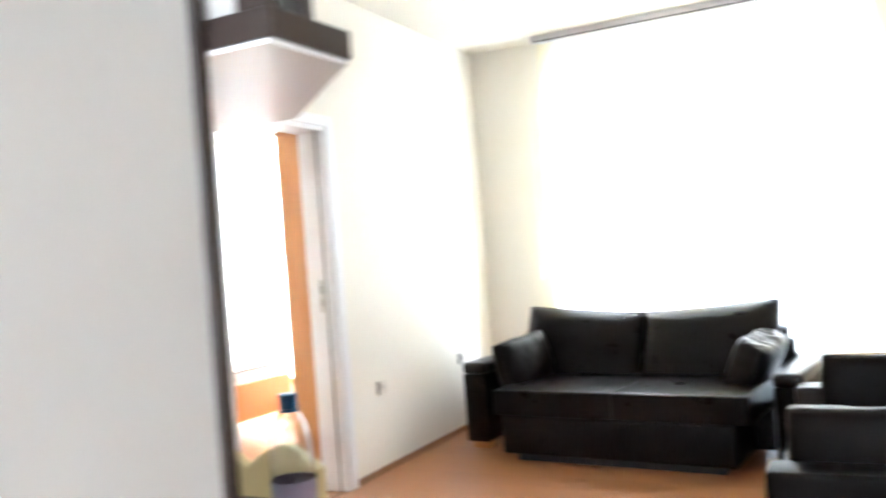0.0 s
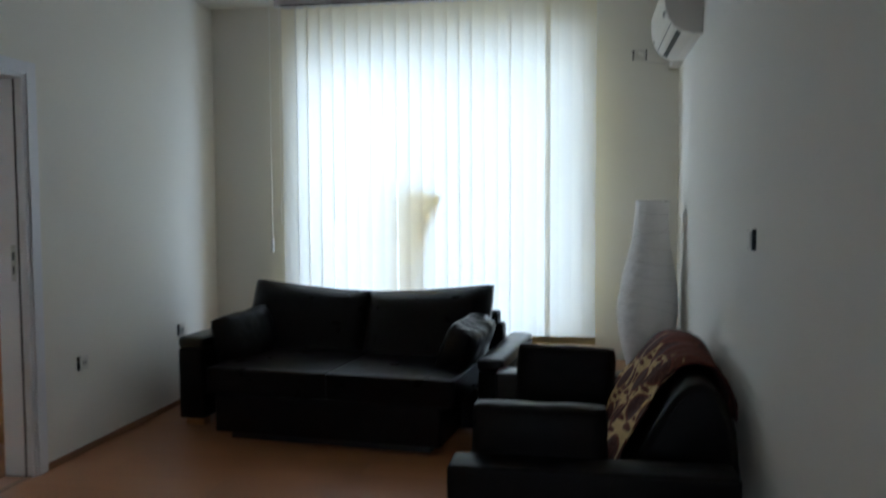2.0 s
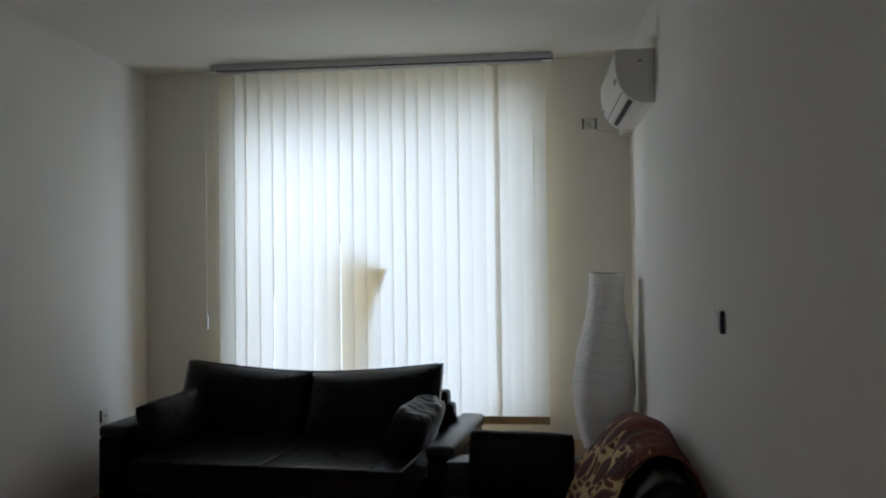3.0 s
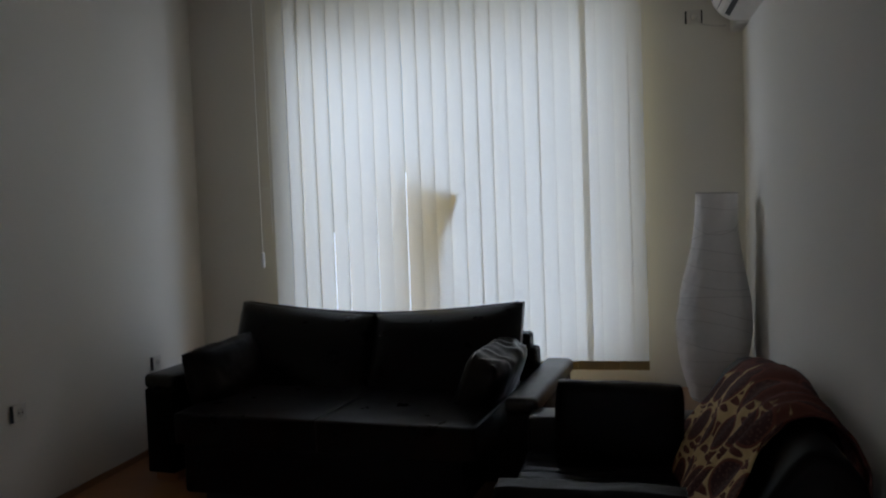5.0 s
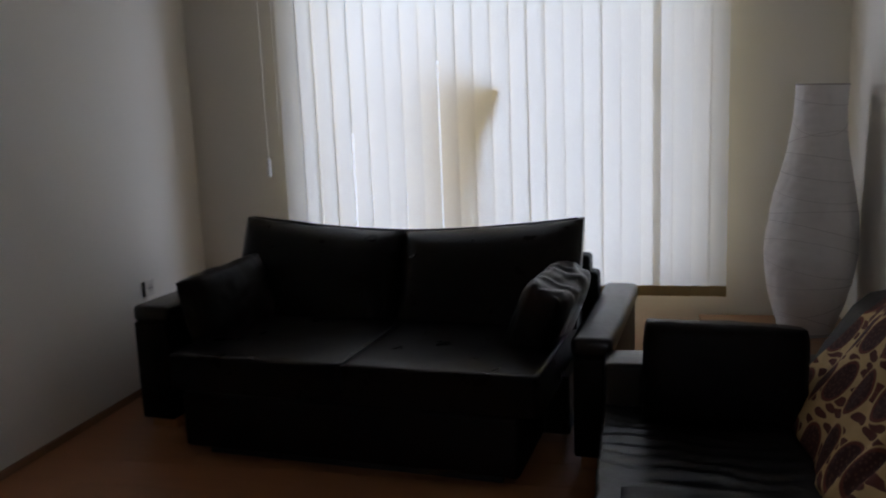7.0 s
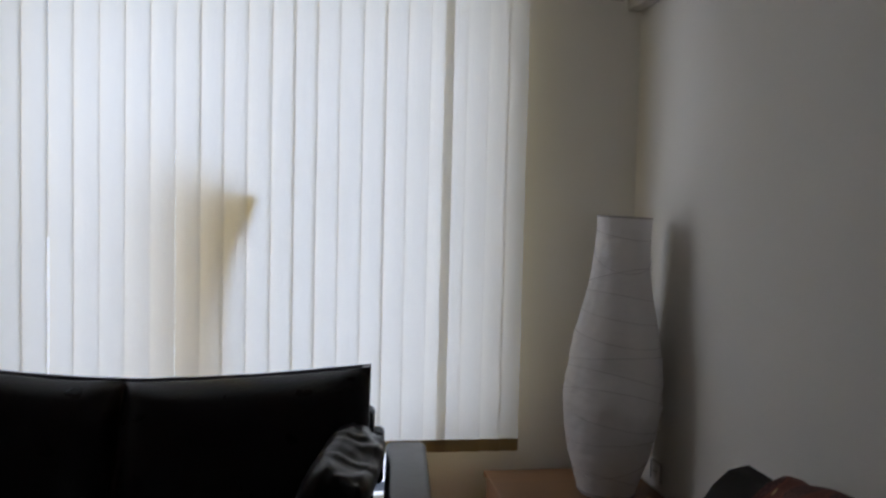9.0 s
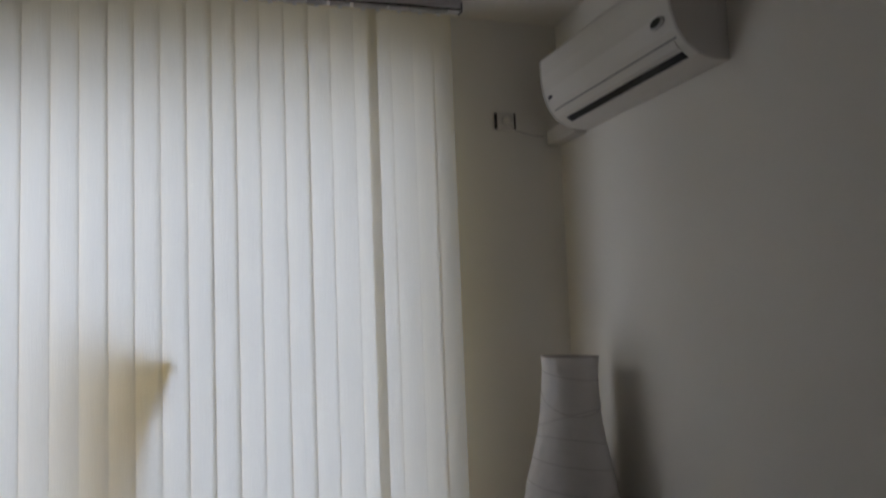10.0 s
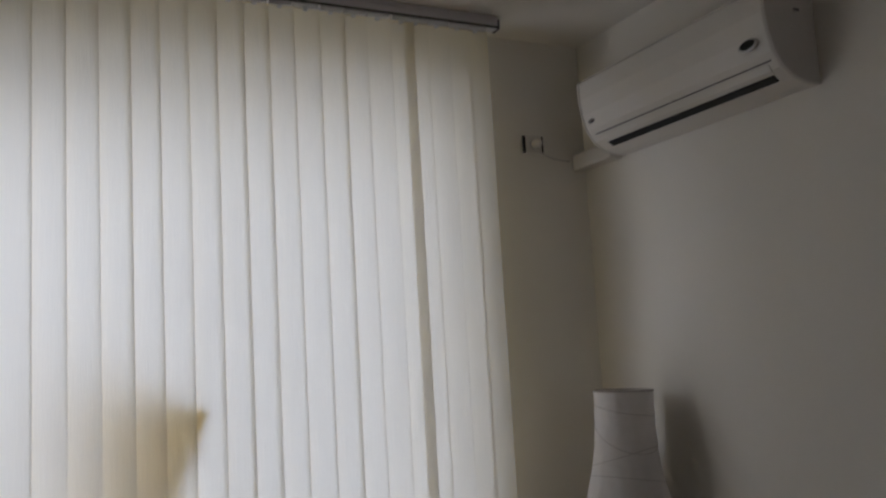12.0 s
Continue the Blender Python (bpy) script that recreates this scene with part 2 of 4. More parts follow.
def prism(points, axis, a, b, bevel=0.0):
    """A closed outline (two coordinates in cyclic axis order) drawn out along an axis."""
    bm = bmesh.new()
    order = {"x": lambda u, v, w: (w, u, v), "y": lambda u, v, w: (u, w, v), "z": lambda u, v, w: (u, v, w)}[axis]
    ring = [bm.verts.new(order(u, v, a)) for u, v in points]
    far = [bm.verts.new(order(u, v, b)) for u, v in points]
    n = len(points)
    caps = [bm.faces.new(ring), bm.faces.new(far)]
    for i in range(n):
        bm.faces.new((ring[i], ring[(i + 1) % n], far[(i + 1) % n], far[i]))
    bmesh.ops.recalc_face_normals(bm, faces=bm.faces)
    if bevel:
        bmesh.ops.bevel(bm, geom=[e for c in caps if c.is_valid for e in c.edges], offset=bevel, segments=2, profile=0.5, affect="EDGES")
    return bm


def lathe(profile, seg=32, cap=True, wobble=None):
    bm = bmesh.new()
    rings = []
    for r, z in profile:
        ring = []
        for i in range(seg):
            a = 2 * math.pi * i / seg
            k = wobble(a, z) if wobble else 1.0
            ring.append(bm.verts.new((r * k * math.cos(a), r * k * math.sin(a), z)))
        rings.append(ring)
    for p, q in zip(rings, rings[1:]):
        for i in range(seg):
            bm.faces.new((p[i], p[(i + 1) % seg], q[(i + 1) % seg], q[i]))
    if cap:
        bm.faces.new(rings[0][::-1])
        bm.faces.new(rings[-1])
    return bm


def pillow(sx, sy, sz, puff=0.5, seed=0, crease=0.006, cuts=14, square=3.2):
    """A stuffed leather pad: full in the middle, thinner at its seams, slightly creased."""
    bm = bmesh.new()
    bmesh.ops.create_cube(bm, size=2)
    bmesh.ops.subdivide_edges(bm, edges=bm.edges[:], cuts=cuts, use_grid_fill=True)
    for v in bm.verts:
        x, y, z = v.co
        a, b = ((y, z), (x, z), (x, y))[(sx, sy, sz).index(min(sx, sy, sz))]
        full = 1 - puff + puff * math.sqrt(max(0.0, (1 - a ** 4) * (1 - b ** 4)))
        p = [x, y, z]
        k = (sx, sy, sz).index(min(sx, sy, sz))
        p[k] *= full
        o = [i for i in range(3) if i != k]
        n = (abs(p[o[0]]) ** square + abs(p[o[1]]) ** square) ** (1 / square)
        big = max(abs(p[o[0]]), abs(p[o[1]]))
        if n > 1e-6:
            s = 0.25 + 0.75 * (big / n) ** 0.35
            p[o[0]] *= s + (1 - s) * (1 - big)
            p[o[1]] *= s + (1 - s) * (1 - big)
        q = Vector((p[0] * sx / 2, p[1] * sy / 2, p[2] * sz / 2))
        w = noise.noise(q * 9 + Vector((seed, 0, 0))) + 0.5 * noise.noise(q * 24 + Vector((0, seed, 0)))
        v.co = q + q.normalized() * w * crease
    return bm


def moved(bm, m):
    bmesh.ops.transform(bm, matrix=m, verts=bm.verts)
    return bm


def tube(points, r, name, mat, parent=None, label="", category=""):
    c = bpy.data.curves.new(name, "CURVE")
    c.dimensions, c.bevel_depth, c.bevel_resolution = "3D", r, 2
    s = c.splines.new("POLY")
    s.points.add(len(points) - 1)
    for p, q in zip(s.points, points):
        p.co = (*q, 1)
    tmp = bpy.data.objects.new(name, c)
    me = bpy.data.meshes.new_from_object(tmp)
    bpy.data.objects.remove(tmp)
    bpy.data.curves.remove(c)
    me.materials.clear()
    me.materials.append(mat)
    ob = new(name, me)
    ob.parent = parent
    return tagged(ob, label, category)


# ---- structure ----
XL, XR, YW, H, YB = -0.69, 2.63, 6.43, 2.775, -1.2
T = 0.14
BX = -4.3
DY0, DY1, DH = 3.43, 4.325, 2.0
WX0, WX1, WZ0, WZ1 = 0.03, 1.95, 0.04, 2.43
KX0, KX1, KZ0, KZ1 = 1.65, 2.50, 0.90, 2.10
BWX0, BWX1, BWZ0, BWZ1 = -3.95, -1.45, 0.30, 2.52


def structure(name, bm, mat, label):
    return thing(name, bm, mat, label, "structure", kind="structure")


def wall_with_hole(u0, u1, a, b, h0, h1, z0, z1, axis):
    """A wall along an axis, cut through by one opening."""
    bm = bmesh.new()
    for p, q, lo, hi in ((u0, h0, 0, H), (h1, u1, 0, H), (h0, h1, 0, z0), (h0, h1, z1, H)):
        if hi - lo > 0.001 and q - p > 0.001:
            if axis == "x":
                box(p, q, a, b, lo, hi, bm=bm)
            else:
                box(a, b, p, q, lo, hi, bm=bm)
    bmesh.ops.remove_doubles(bm, verts=bm.verts, dist=0.0005)
    return bm


structure("wall_west", wall_with_hole(YB, YW, XL - T, XL, DY0, DY1, 0, DH, "y"), WALL, "white painted plaster wall with a doorway")
structure("wall_east", box(XR, XR + T, YB, YW, 0, H), WALL, "white painted plaster wall, faintly uneven")
structure("wall_north", wall_with_hole(XL - T, XR + T, YW, YW + 0.3, WX0, WX1, WZ0, WZ1, "x"), WALL, "white painted plaster wall with a wide window")
structure("wall_plinth", box(1.62, WX1, YW, YW + 0.19, 0.0, 0.44), WALL, "low white plaster plinth below the window")
structure("wall_south", wall_with_hole(XL - T, XR + T, YB - T, YB, KX0, KX1, KZ0, KZ1, "x"), WALL, "white painted wall with a small assumed window, out of view")
structure("ceiling", box(XL - T, XR + T, YB - T, YW + 0.3, H, H + 0.2), CEIL, "white painted flat ceiling")
structure("bedroom_wall_north", wall_with_hole(BX - T, XL - T - 0.001, YW, YW + 0.3, BWX0, BWX1, BWZ0, BWZ1, "x"), WALL, "white bedroom wall with a wide window")
structure("bedroom_wall_west", box(BX - T, BX, 2.0, YW, 0, H), WALL, "plain white bedroom wall")
structure("bedroom_wall_south", box(BX - T, XL - T - 0.001, 1.8, 2.0, 0, H), WALL, "plain white bedroom wall")
structure("bedroom_ceiling", box(BX - T, XL - T - 0.001, 1.8, YW + 0.3, H, H + 0.2), CEIL, "white painted bedroom ceiling")
floor = structure("floor", box(XL - 0.01, XR + T, YB - T, YW + 0.3, -0.16, -0.010), SKIRT, "orange beech laminate floor boards")
floor_bed = structure("bedroom_floor", box(BX - T, XL - T - 0.02, 1.8, YW + 0.3, -0.16, -0.010), SKIRT, "orange beech laminate bedroom floor")
structure("doorway_floor", box(XL - T - 0.02, XL - 0.01, 1.8, YW + 0.3, -0.16, -0.004), FLOOR, "beech laminate under the doorway")
structure("threshold", prism([(XL - 0.035, 0.0), (XL - 0.03, 0.006), (XL - 0.005, 0.006), (XL, 0.0), (XL, -0.004), (XL - 0.035, -0.004)], "y", DY0 + 0.0, DY1), SKIRT, "thin brown threshold strip in the doorway")
structure("ground", box(-60, 60, YW + 0.31, 120, -0.5, -0.2), GROUND, "pale concrete balcony and ground outside")


def skirting(name, x0, x1, y0, y1):
    structure(name, box(x0, x1, y0, y1, 0.0, 0.034, 0.003), SKIRT, "narrow brown wooden skirting board")


skirting("baseboard", XL, XL + 0.014, DY1 + 0.065, YW)
skirting("baseboard", XL, XL + 0.014, YB, DY0 - 0.065)
skirting("baseboard", XR - 0.014, XR, YB, YW)
skirting("baseboard", XL + 0.014, XR - 0.014, YW - 0.014, YW)


# ---- doorway ----
def doorway():
    d = holder("door_1", Matrix.Identity(4), "white lacquered door frame, open, with brass strike plate", "door frame", kind="structure")
    x0, x1 = XL - T - 0.012, XL + 0.012
    part("jamb", box(x0, x1, DY1 - 0.03, DY1 + 0.001, 0, DH, 0.003), CASING, d)
    part("jamb", box(x0, x1, DY0 - 0.001, DY0 + 0.03, 0, DH, 0.003), CASING, d)
    part("head", box(x0, x1, DY0 + 0.03, DY1 - 0.03, DH - 0.03, DH, 0.003), CASING, d)
    part("seal", box(XL - 0.035, XL - 0.028, DY1 - 0.036, DY1 - 0.030, 0, DH - 0.03), SEAL, d, "dark rubber seal")
    part("casing", box(XL + 0.0125, XL + 0.024, DY1 - 0.005, DY1 + 0.065, 0, DH + 0.055, 0.004), CASING, d)
    part("casing", box(XL + 0.0125, XL + 0.024, DY0 - 0.065, DY0 + 0.005, 0, DH + 0.055, 0.004), CASING, d)
    part("casing", box(XL + 0.0125, XL + 0.024, DY0 + 0.0055, DY1 - 0.0055, DH - 0.005, DH + 0.055, 0.004), CASING, d)
    s = part("strike_plate", box(XL - 0.075, XL - 0.05, DY1 - 0.033, DY1 - 0.0295, 0.98, 1.16, 0.001), METAL, d, "brass-coloured strike plate")
    part("latch_hole", box(XL - 0.069, XL - 0.056, DY1 - 0.0345, DY1 - 0.0325, 1.085, 1.125), DARK, s)
    part("latch_hole", box(XL - 0.067, XL - 0.058, DY1 - 0.0345, DY1 - 0.0325, 1.015, 1.055), DARK, s)


doorway()


# ---- windows and blinds ----
def window(name, x0, x1, z0, z1, splits, label):
    w = holder(name, Matrix.Identity(4), label, "window", kind="structure")
    y0, y1 = YW + 0.20, YW + 0.26
    f = 0.05
    for a, b, lo, hi in ((x0, x1, z0, z0 + f), (x0, x1, z1 - f, z1), (x0, x0 + f, z0 + f, z1 - f), (x1 - f, x1, z0 + f, z1 - f)):
        part("frame_bar", box(a, b, y0, y1, lo, hi, 0.004), PVC, w)
    edges = [x0 + f, *splits, x1 - f]
    for i, (a, b) in enumerate(zip(edges, edges[1:])):
        pane = part("pane", box(a + 0.0, b - 0.0, y0 + 0.025, y0 + 0.031, z0 + f, z1 - f), GLASS, w, "clear glass pane")
        pane.visible_shadow = False
        if i:
            part("mullion", box(a - 0.022, a + 0.022, y0 - 0.004, y1 + 0.004, z0 + f, z1 - f, 0.004), PVC, w)
    part("sill", box(x0, x1, YW + 0.002, y0, z0, z0 + 0.018, 0.004), PVC, w, "white plastic window sill")


window("window_1", WX0, WX1, WZ0, WZ1, [1.10], "wide white plastic window behind vertical blinds")
window("window_2", BWX0, BWX1, BWZ0, BWZ1, [-2.7], "wide white plastic bedroom window behind vertical blinds")


def assumed_back_window():
    # unseen window, assumed as the way in for the back light
    w = holder("window_3", Matrix.Identity(4), "assumed white plastic window behind the cabinets, out of view", "window", kind="structure")
    y0, y1, f = YB - 0.11, YB - 0.05, 0.05
    for a, b, lo, hi in ((KX0, KX1, KZ0, KZ0 + f), (KX0, KX1, KZ1 - f, KZ1), (KX0, KX0 + f, KZ0 + f, KZ1 - f), (KX1 - f, KX1, KZ0 + f, KZ1 - f)):
        part("frame_bar", box(a, b, y0, y1, lo, hi, 0.004), PVC, w)
    pane = part("pane", box(KX0 + f, KX1 - f, y0 + 0.02, y0 + 0.026, KZ0 + f, KZ1 - f), GLASS, w, "clear glass pane")
    pane.visible_shadow = False


assumed_back_window()


def slat_mesh(width, height, wave, seed):
    """One hanging fabric strip, slightly bowed across and swaying down its length."""
    bm = bmesh.new()
    nx, nz = 4, 14
    grid = []
    for j in range(nz + 1):
        row = []
        for i in range(nx + 1):
            u = i / nx - 0.5
            z = -height * j / nz
            y = 0.0025 * (1 - 4 * u * u) + wave * (j / nz) * math.sin(2.5 * j / nz + seed)
            row.append(bm.verts.new((u * width, y, z)))
        grid.append(row)
    for j in range(nz):
        for i in range(nx):
            bm.faces.new((grid[j][i], grid[j][i + 1], grid[j + 1][i + 1], grid[j + 1][i]))
    return bm


def blinds(name, x0, x1, y, ztop, zbot, width, label, edges=None, angles=(), group=""):
    """A headrail with hanging fabric slats; edges gives each slat's right edge where they hang unevenly."""
    b = holder(name, pose(x0, y, ztop), label, "vertical blind", group)
    length = x1 - x0
    rail = part("headrail", box(-0.06, length + 0.02, -0.022, 0.022, 0.012, H - ztop, 0.004), RAIL, b, "grey aluminium headrail")
    part("track", box(-0.018, length + 0.018, -0.0236, -0.0222, 0.0135, 0.0215, 0.0005), DARK, rail, "dark carrier slot")
    part("top_lip", box(-0.018, length + 0.018, -0.026, -0.0222, 0.046, 0.0545, 0.001), RAIL, rail)
    part("end_cap", box(length + 0.0202, length + 0.026, -0.024, 0.024, 0.010, 0.0495, 0.001), SEAL, rail, "dark plastic end cap")
    pitch = 0.0855
    edges = edges or [x0 + 0.04 + pitch * k for k in range(round(length / pitch))]
    hang = mesh_of(moved(box(-pitch * 0.44, pitch * 0.44, -0.003, 0.002, -0.0055, 0.0085, 0.0015), pose(0, 0, 0, 0, 1.5, 0)), "hanger", MILKY)
    rng = random.Random(4)
    shared = [mesh_of(slat_mesh(width, ztop - zbot - 0.05, 0.0015, s * 1.7), "slat", CLOTH, True) for s in range(4)]
    hem = mesh_of(box(-width * 0.51, width * 0.51, -0.003, 0.003, -0.05, 0, 0.001), "hem", HEM)
    clip = mesh_of(box(-0.008, 0.008, -0.004, 0.004, -0.012, 0.012, 0.001), "carrier", PVC)
    for i, edge in enumerate(edges):
        ang = angles[i] if i < len(angles) else -9 + rng.uniform(-1.5, 1.5)
        s = new("slat", shared[i % 4])
        s.parent = b
        s.matrix_local = pose(edge - x0 - width / 2 * math.cos(radians(ang)), 0, 0, rng.uniform(-0.08, 0.08), 0, ang)
        h = new("hem", hem)
        h.parent = s
        h.matrix_local = pose(0, 0.0015 * math.sin(2.5 + (i % 4) * 1.7) + 0.002, -(ztop - zbot - 0.05))
        c = new("carrier", clip)
        c.parent = s
        c.matrix_local = pose(0, 0, 0.006)
        g = new("hanger", hang)
        g.parent = s
        g.matrix_local = pose(0, -0.020, 0.001)
    return b


# The slats hang unevenly: one pair overlaps near the right end, the left ones are turned.
SLAT_EDGES = [0.008, 0.108, 0.197, 0.287, 0.377, 0.467, 0.558, 0.648, 0.738, 0.829, 0.914, 1.001, 1.090, 1.177,
              1.261, 1.346, 1.436, 1.525, 1.608, 1.697, 1.788, 1.843, 1.929, 2.014, 2.088]
living_blind = blinds("living_room_blind", -0.075, 2.11, 6.25, 2.712, 0.395, 0.0955, "cream fabric vertical blind, closed, across the window", SLAT_EDGES, (18, -16, -11, -9))
part("pull_cord", box(-0.104, -0.101, -0.002, 0.002, -1.605, 0.02), PVC, living_blind, "white pull cord")
part("cord_weight", lathe([(0.004, -1.705), (0.012, -1.698), (0.011, -1.614), (0.004, -1.605)], 10), PVC, living_blind, "white plastic cord weight").location = (-0.1025, 0, 0)
part("bead_chain", box(-0.032, -0.030, -0.002, 0.000, -1.5, 0.02), PVC, living_blind, "white bead chain")
blinds("bedroom_blind", -4.0, -1.40, 6.25, 2.712, 0.25, 0.0955, "cream fabric vertical blind in the bedroom, closed")


# ---- air conditioner ----
def air_conditioner():
    a = holder("air_conditioner", pose(XR, 5.258, 2.247), "white wall-mounted split air conditioner, switched off", "air conditioner")
    w, h, d = 0.915, 0.278, 0.20
    side = [(0, 0), (-0.05, 0.0), (-0.10, 0.012), (-0.145, 0.042), (-0.175, 0.085), (-0.192, 0.14), (-d, 0.20), (-d, h - 0.012), (-d + 0.012, h), (0, h)]
    part("body", prism(side, "y", 0.012, w - 0.012, 0.003), PLASTIC, a, "off-white plastic body")
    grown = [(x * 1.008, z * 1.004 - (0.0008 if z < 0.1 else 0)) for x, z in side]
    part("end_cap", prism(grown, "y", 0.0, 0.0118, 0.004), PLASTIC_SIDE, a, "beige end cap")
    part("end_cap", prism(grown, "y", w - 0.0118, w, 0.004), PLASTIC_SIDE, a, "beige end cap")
    flap = [(-0.134, 0.0335), (-0.145, 0.0408), (-0.158, 0.0600), (-0.1602, 0.0585), (-0.1472, 0.0385), (-0.1352, 0.0315)]
    part("flap", prism(flap, "y", 0.045, w - 0.055, 0.0008), PLASTIC, a, "closed air flap")
    part("outlet_slot", prism([(-0.106, 0.0175), (-0.128, 0.0325), (-0.1305, 0.0290), (-0.1085, 0.0140)], "y", 0.055, w - 0.075), DARK, a, "dark air outlet slot")
    part("seam", prism([(-0.159, 0.0635), (-0.1615, 0.0670), (-0.1640, 0.0655), (-0.1615, 0.0620)], "y", 0.030, w - 0.045), SEAL, a, "dark panel seam")
    turn = Euler((0, radians(-80), 0))
    part("badge", moved(lathe([(0.001, -0.002), (0.026, -0.002), (0.026, 0.003), (0.020, 0.005)], 28), Matrix.LocRotScale((-0.1925, 0.078, 0.122), turn, (0.74, 1.4, 1))), METAL, a, "dark oval badge with metal rim", smooth=True)
    part("badge_face", moved(lathe([(0.001, -0.001), (0.021, -0.001), (0.020, 0.0065)], 28), Matrix.LocRotScale((-0.193, 0.078, 0.122), turn, (0.70, 1.36, 1))), DARK, a)
    part("indicator", moved(lathe([(0.001, -0.002), (0.013, -0.002), (0.012, 0.003)], 16), Matrix.LocRotScale((-0.186, w - 0.055, 0.112), Euler((0, radians(-72), 0)), (0.7, 1.3, 1))), SEAL, a, "small dark indicator window")
    part("side_grip", box(-0.085, -0.062, -0.002, 0.002, 0.212, 0.221, 0.001), SEAL, a, "grey recess")
    part("side_grip", box(-0.033, -0.028, -0.0012, 0.002, 0.150, 0.186, 0.0005), PLASTIC_SIDE, a)


air_conditioner()
thing("pipe_cover", box(2.565, XR - 0.002, 6.179, YW - 0.002, 2.238, 2.305, 0.006), PLASTIC, "white plastic pipe cover between air conditioner and wall corner", "pipe cover")


# ---- wall sockets and switches ----
def wall_plate(name, m, label, category, holes=2, size=0.08, rocker=False, plug=False):
    s = holder(name, m, label, category)
    part("plate", box(-size / 2, size / 2, -0.012, 0, -size / 2, size / 2, 0.003), PLASTIC, s)
    if rocker:
        # narrow dark bars run along the plate's upright edges
        part("side_bar", box(size / 2 + 0.0005, size / 2 + 0.012, -0.014, -0.001, -size / 2 + 0.002, size / 2 - 0.002), DARK, s, "dark bar along the plate's edge")
        part("rocker", box(-size * 0.32, size * 0.32, -0.019, -0.012, -size * 0.38, size * 0.38, 0.003), PLASTIC, s)
    else:
        part("well", moved(lathe([(0.021, 0.0), (0.021, 0.002), (0.018, 0.0022), (0.017, 0.0005)], 24, cap=True), pose(0, -0.0122, 0, 90)), PLASTIC_SIDE, s)
        for k in (-0.0095, 0.0095):
            part("pin_hole", moved(lathe([(0.0028, 0.0), (0.0028, 0.004)], 10), pose(k, -0.0132, 0, 90)), DARK, s)
    part("side_bar", box(-size / 2 - 0.010, -size / 2 - 0.0005, -0.011, -0.001, -size / 2 + 0.003, size / 2 - 0.003), DARK, s, "thin dark bar along the plate's edge")
    if plug:
        part("side_bar", box(size / 2 + 0.0005, size / 2 + 0.008, -0.011, -0.001, -size / 2 + 0.003, size / 2 - 0.003), DARK, s, "thin dark bar along the plate's edge")
        part("plug", moved(lathe([(0.017, 0.0), (0.019, 0.012), (0.014, 0.035), (0.006, 0.042)], 16), pose(0.004, -0.014, 0, 90)), PLASTIC, s, "white plug")
    return s


wall_plate("wall_socket", pose(XL, 4.735, 0.494, 0, 0, 90), "white plastic wall socket", "socket")
wall_plate("wall_socket", pose(XL, 5.85, 0.503, 0, 0, 90), "white plastic wall socket beside the leather sofa", "socket")
wall_plate("wall_socket", pose(XR, 6.09, 0.345, 0, 0, -90), "white plastic wall socket behind the paper lamp", "socket")
wall_plate("ac_socket", pose(2.375, YW, 2.338, 0, 0, 0), "white wall socket with the air conditioner's plug", "socket", plug=True, size=0.075)
wall_plate("light_switch", pose(XR, 3.835, 1.218, 0, 0, -90), "white plastic light switch", "switch", rocker=True)
tube([(2.372, 6.395, 2.326), (2.415, 6.41, 2.294), (2.48, 6.42, 2.281), (2.545, 6.42, 2.276)], 0.003, "ac_power_cord", PLASTIC_SIDE, None, "thin white power cord of the air conditioner", "cable")


# ---- large sofa ----
def back_top(x, w):
    u = abs(2 * x / w)
    return 0.062 * u ** 1.7


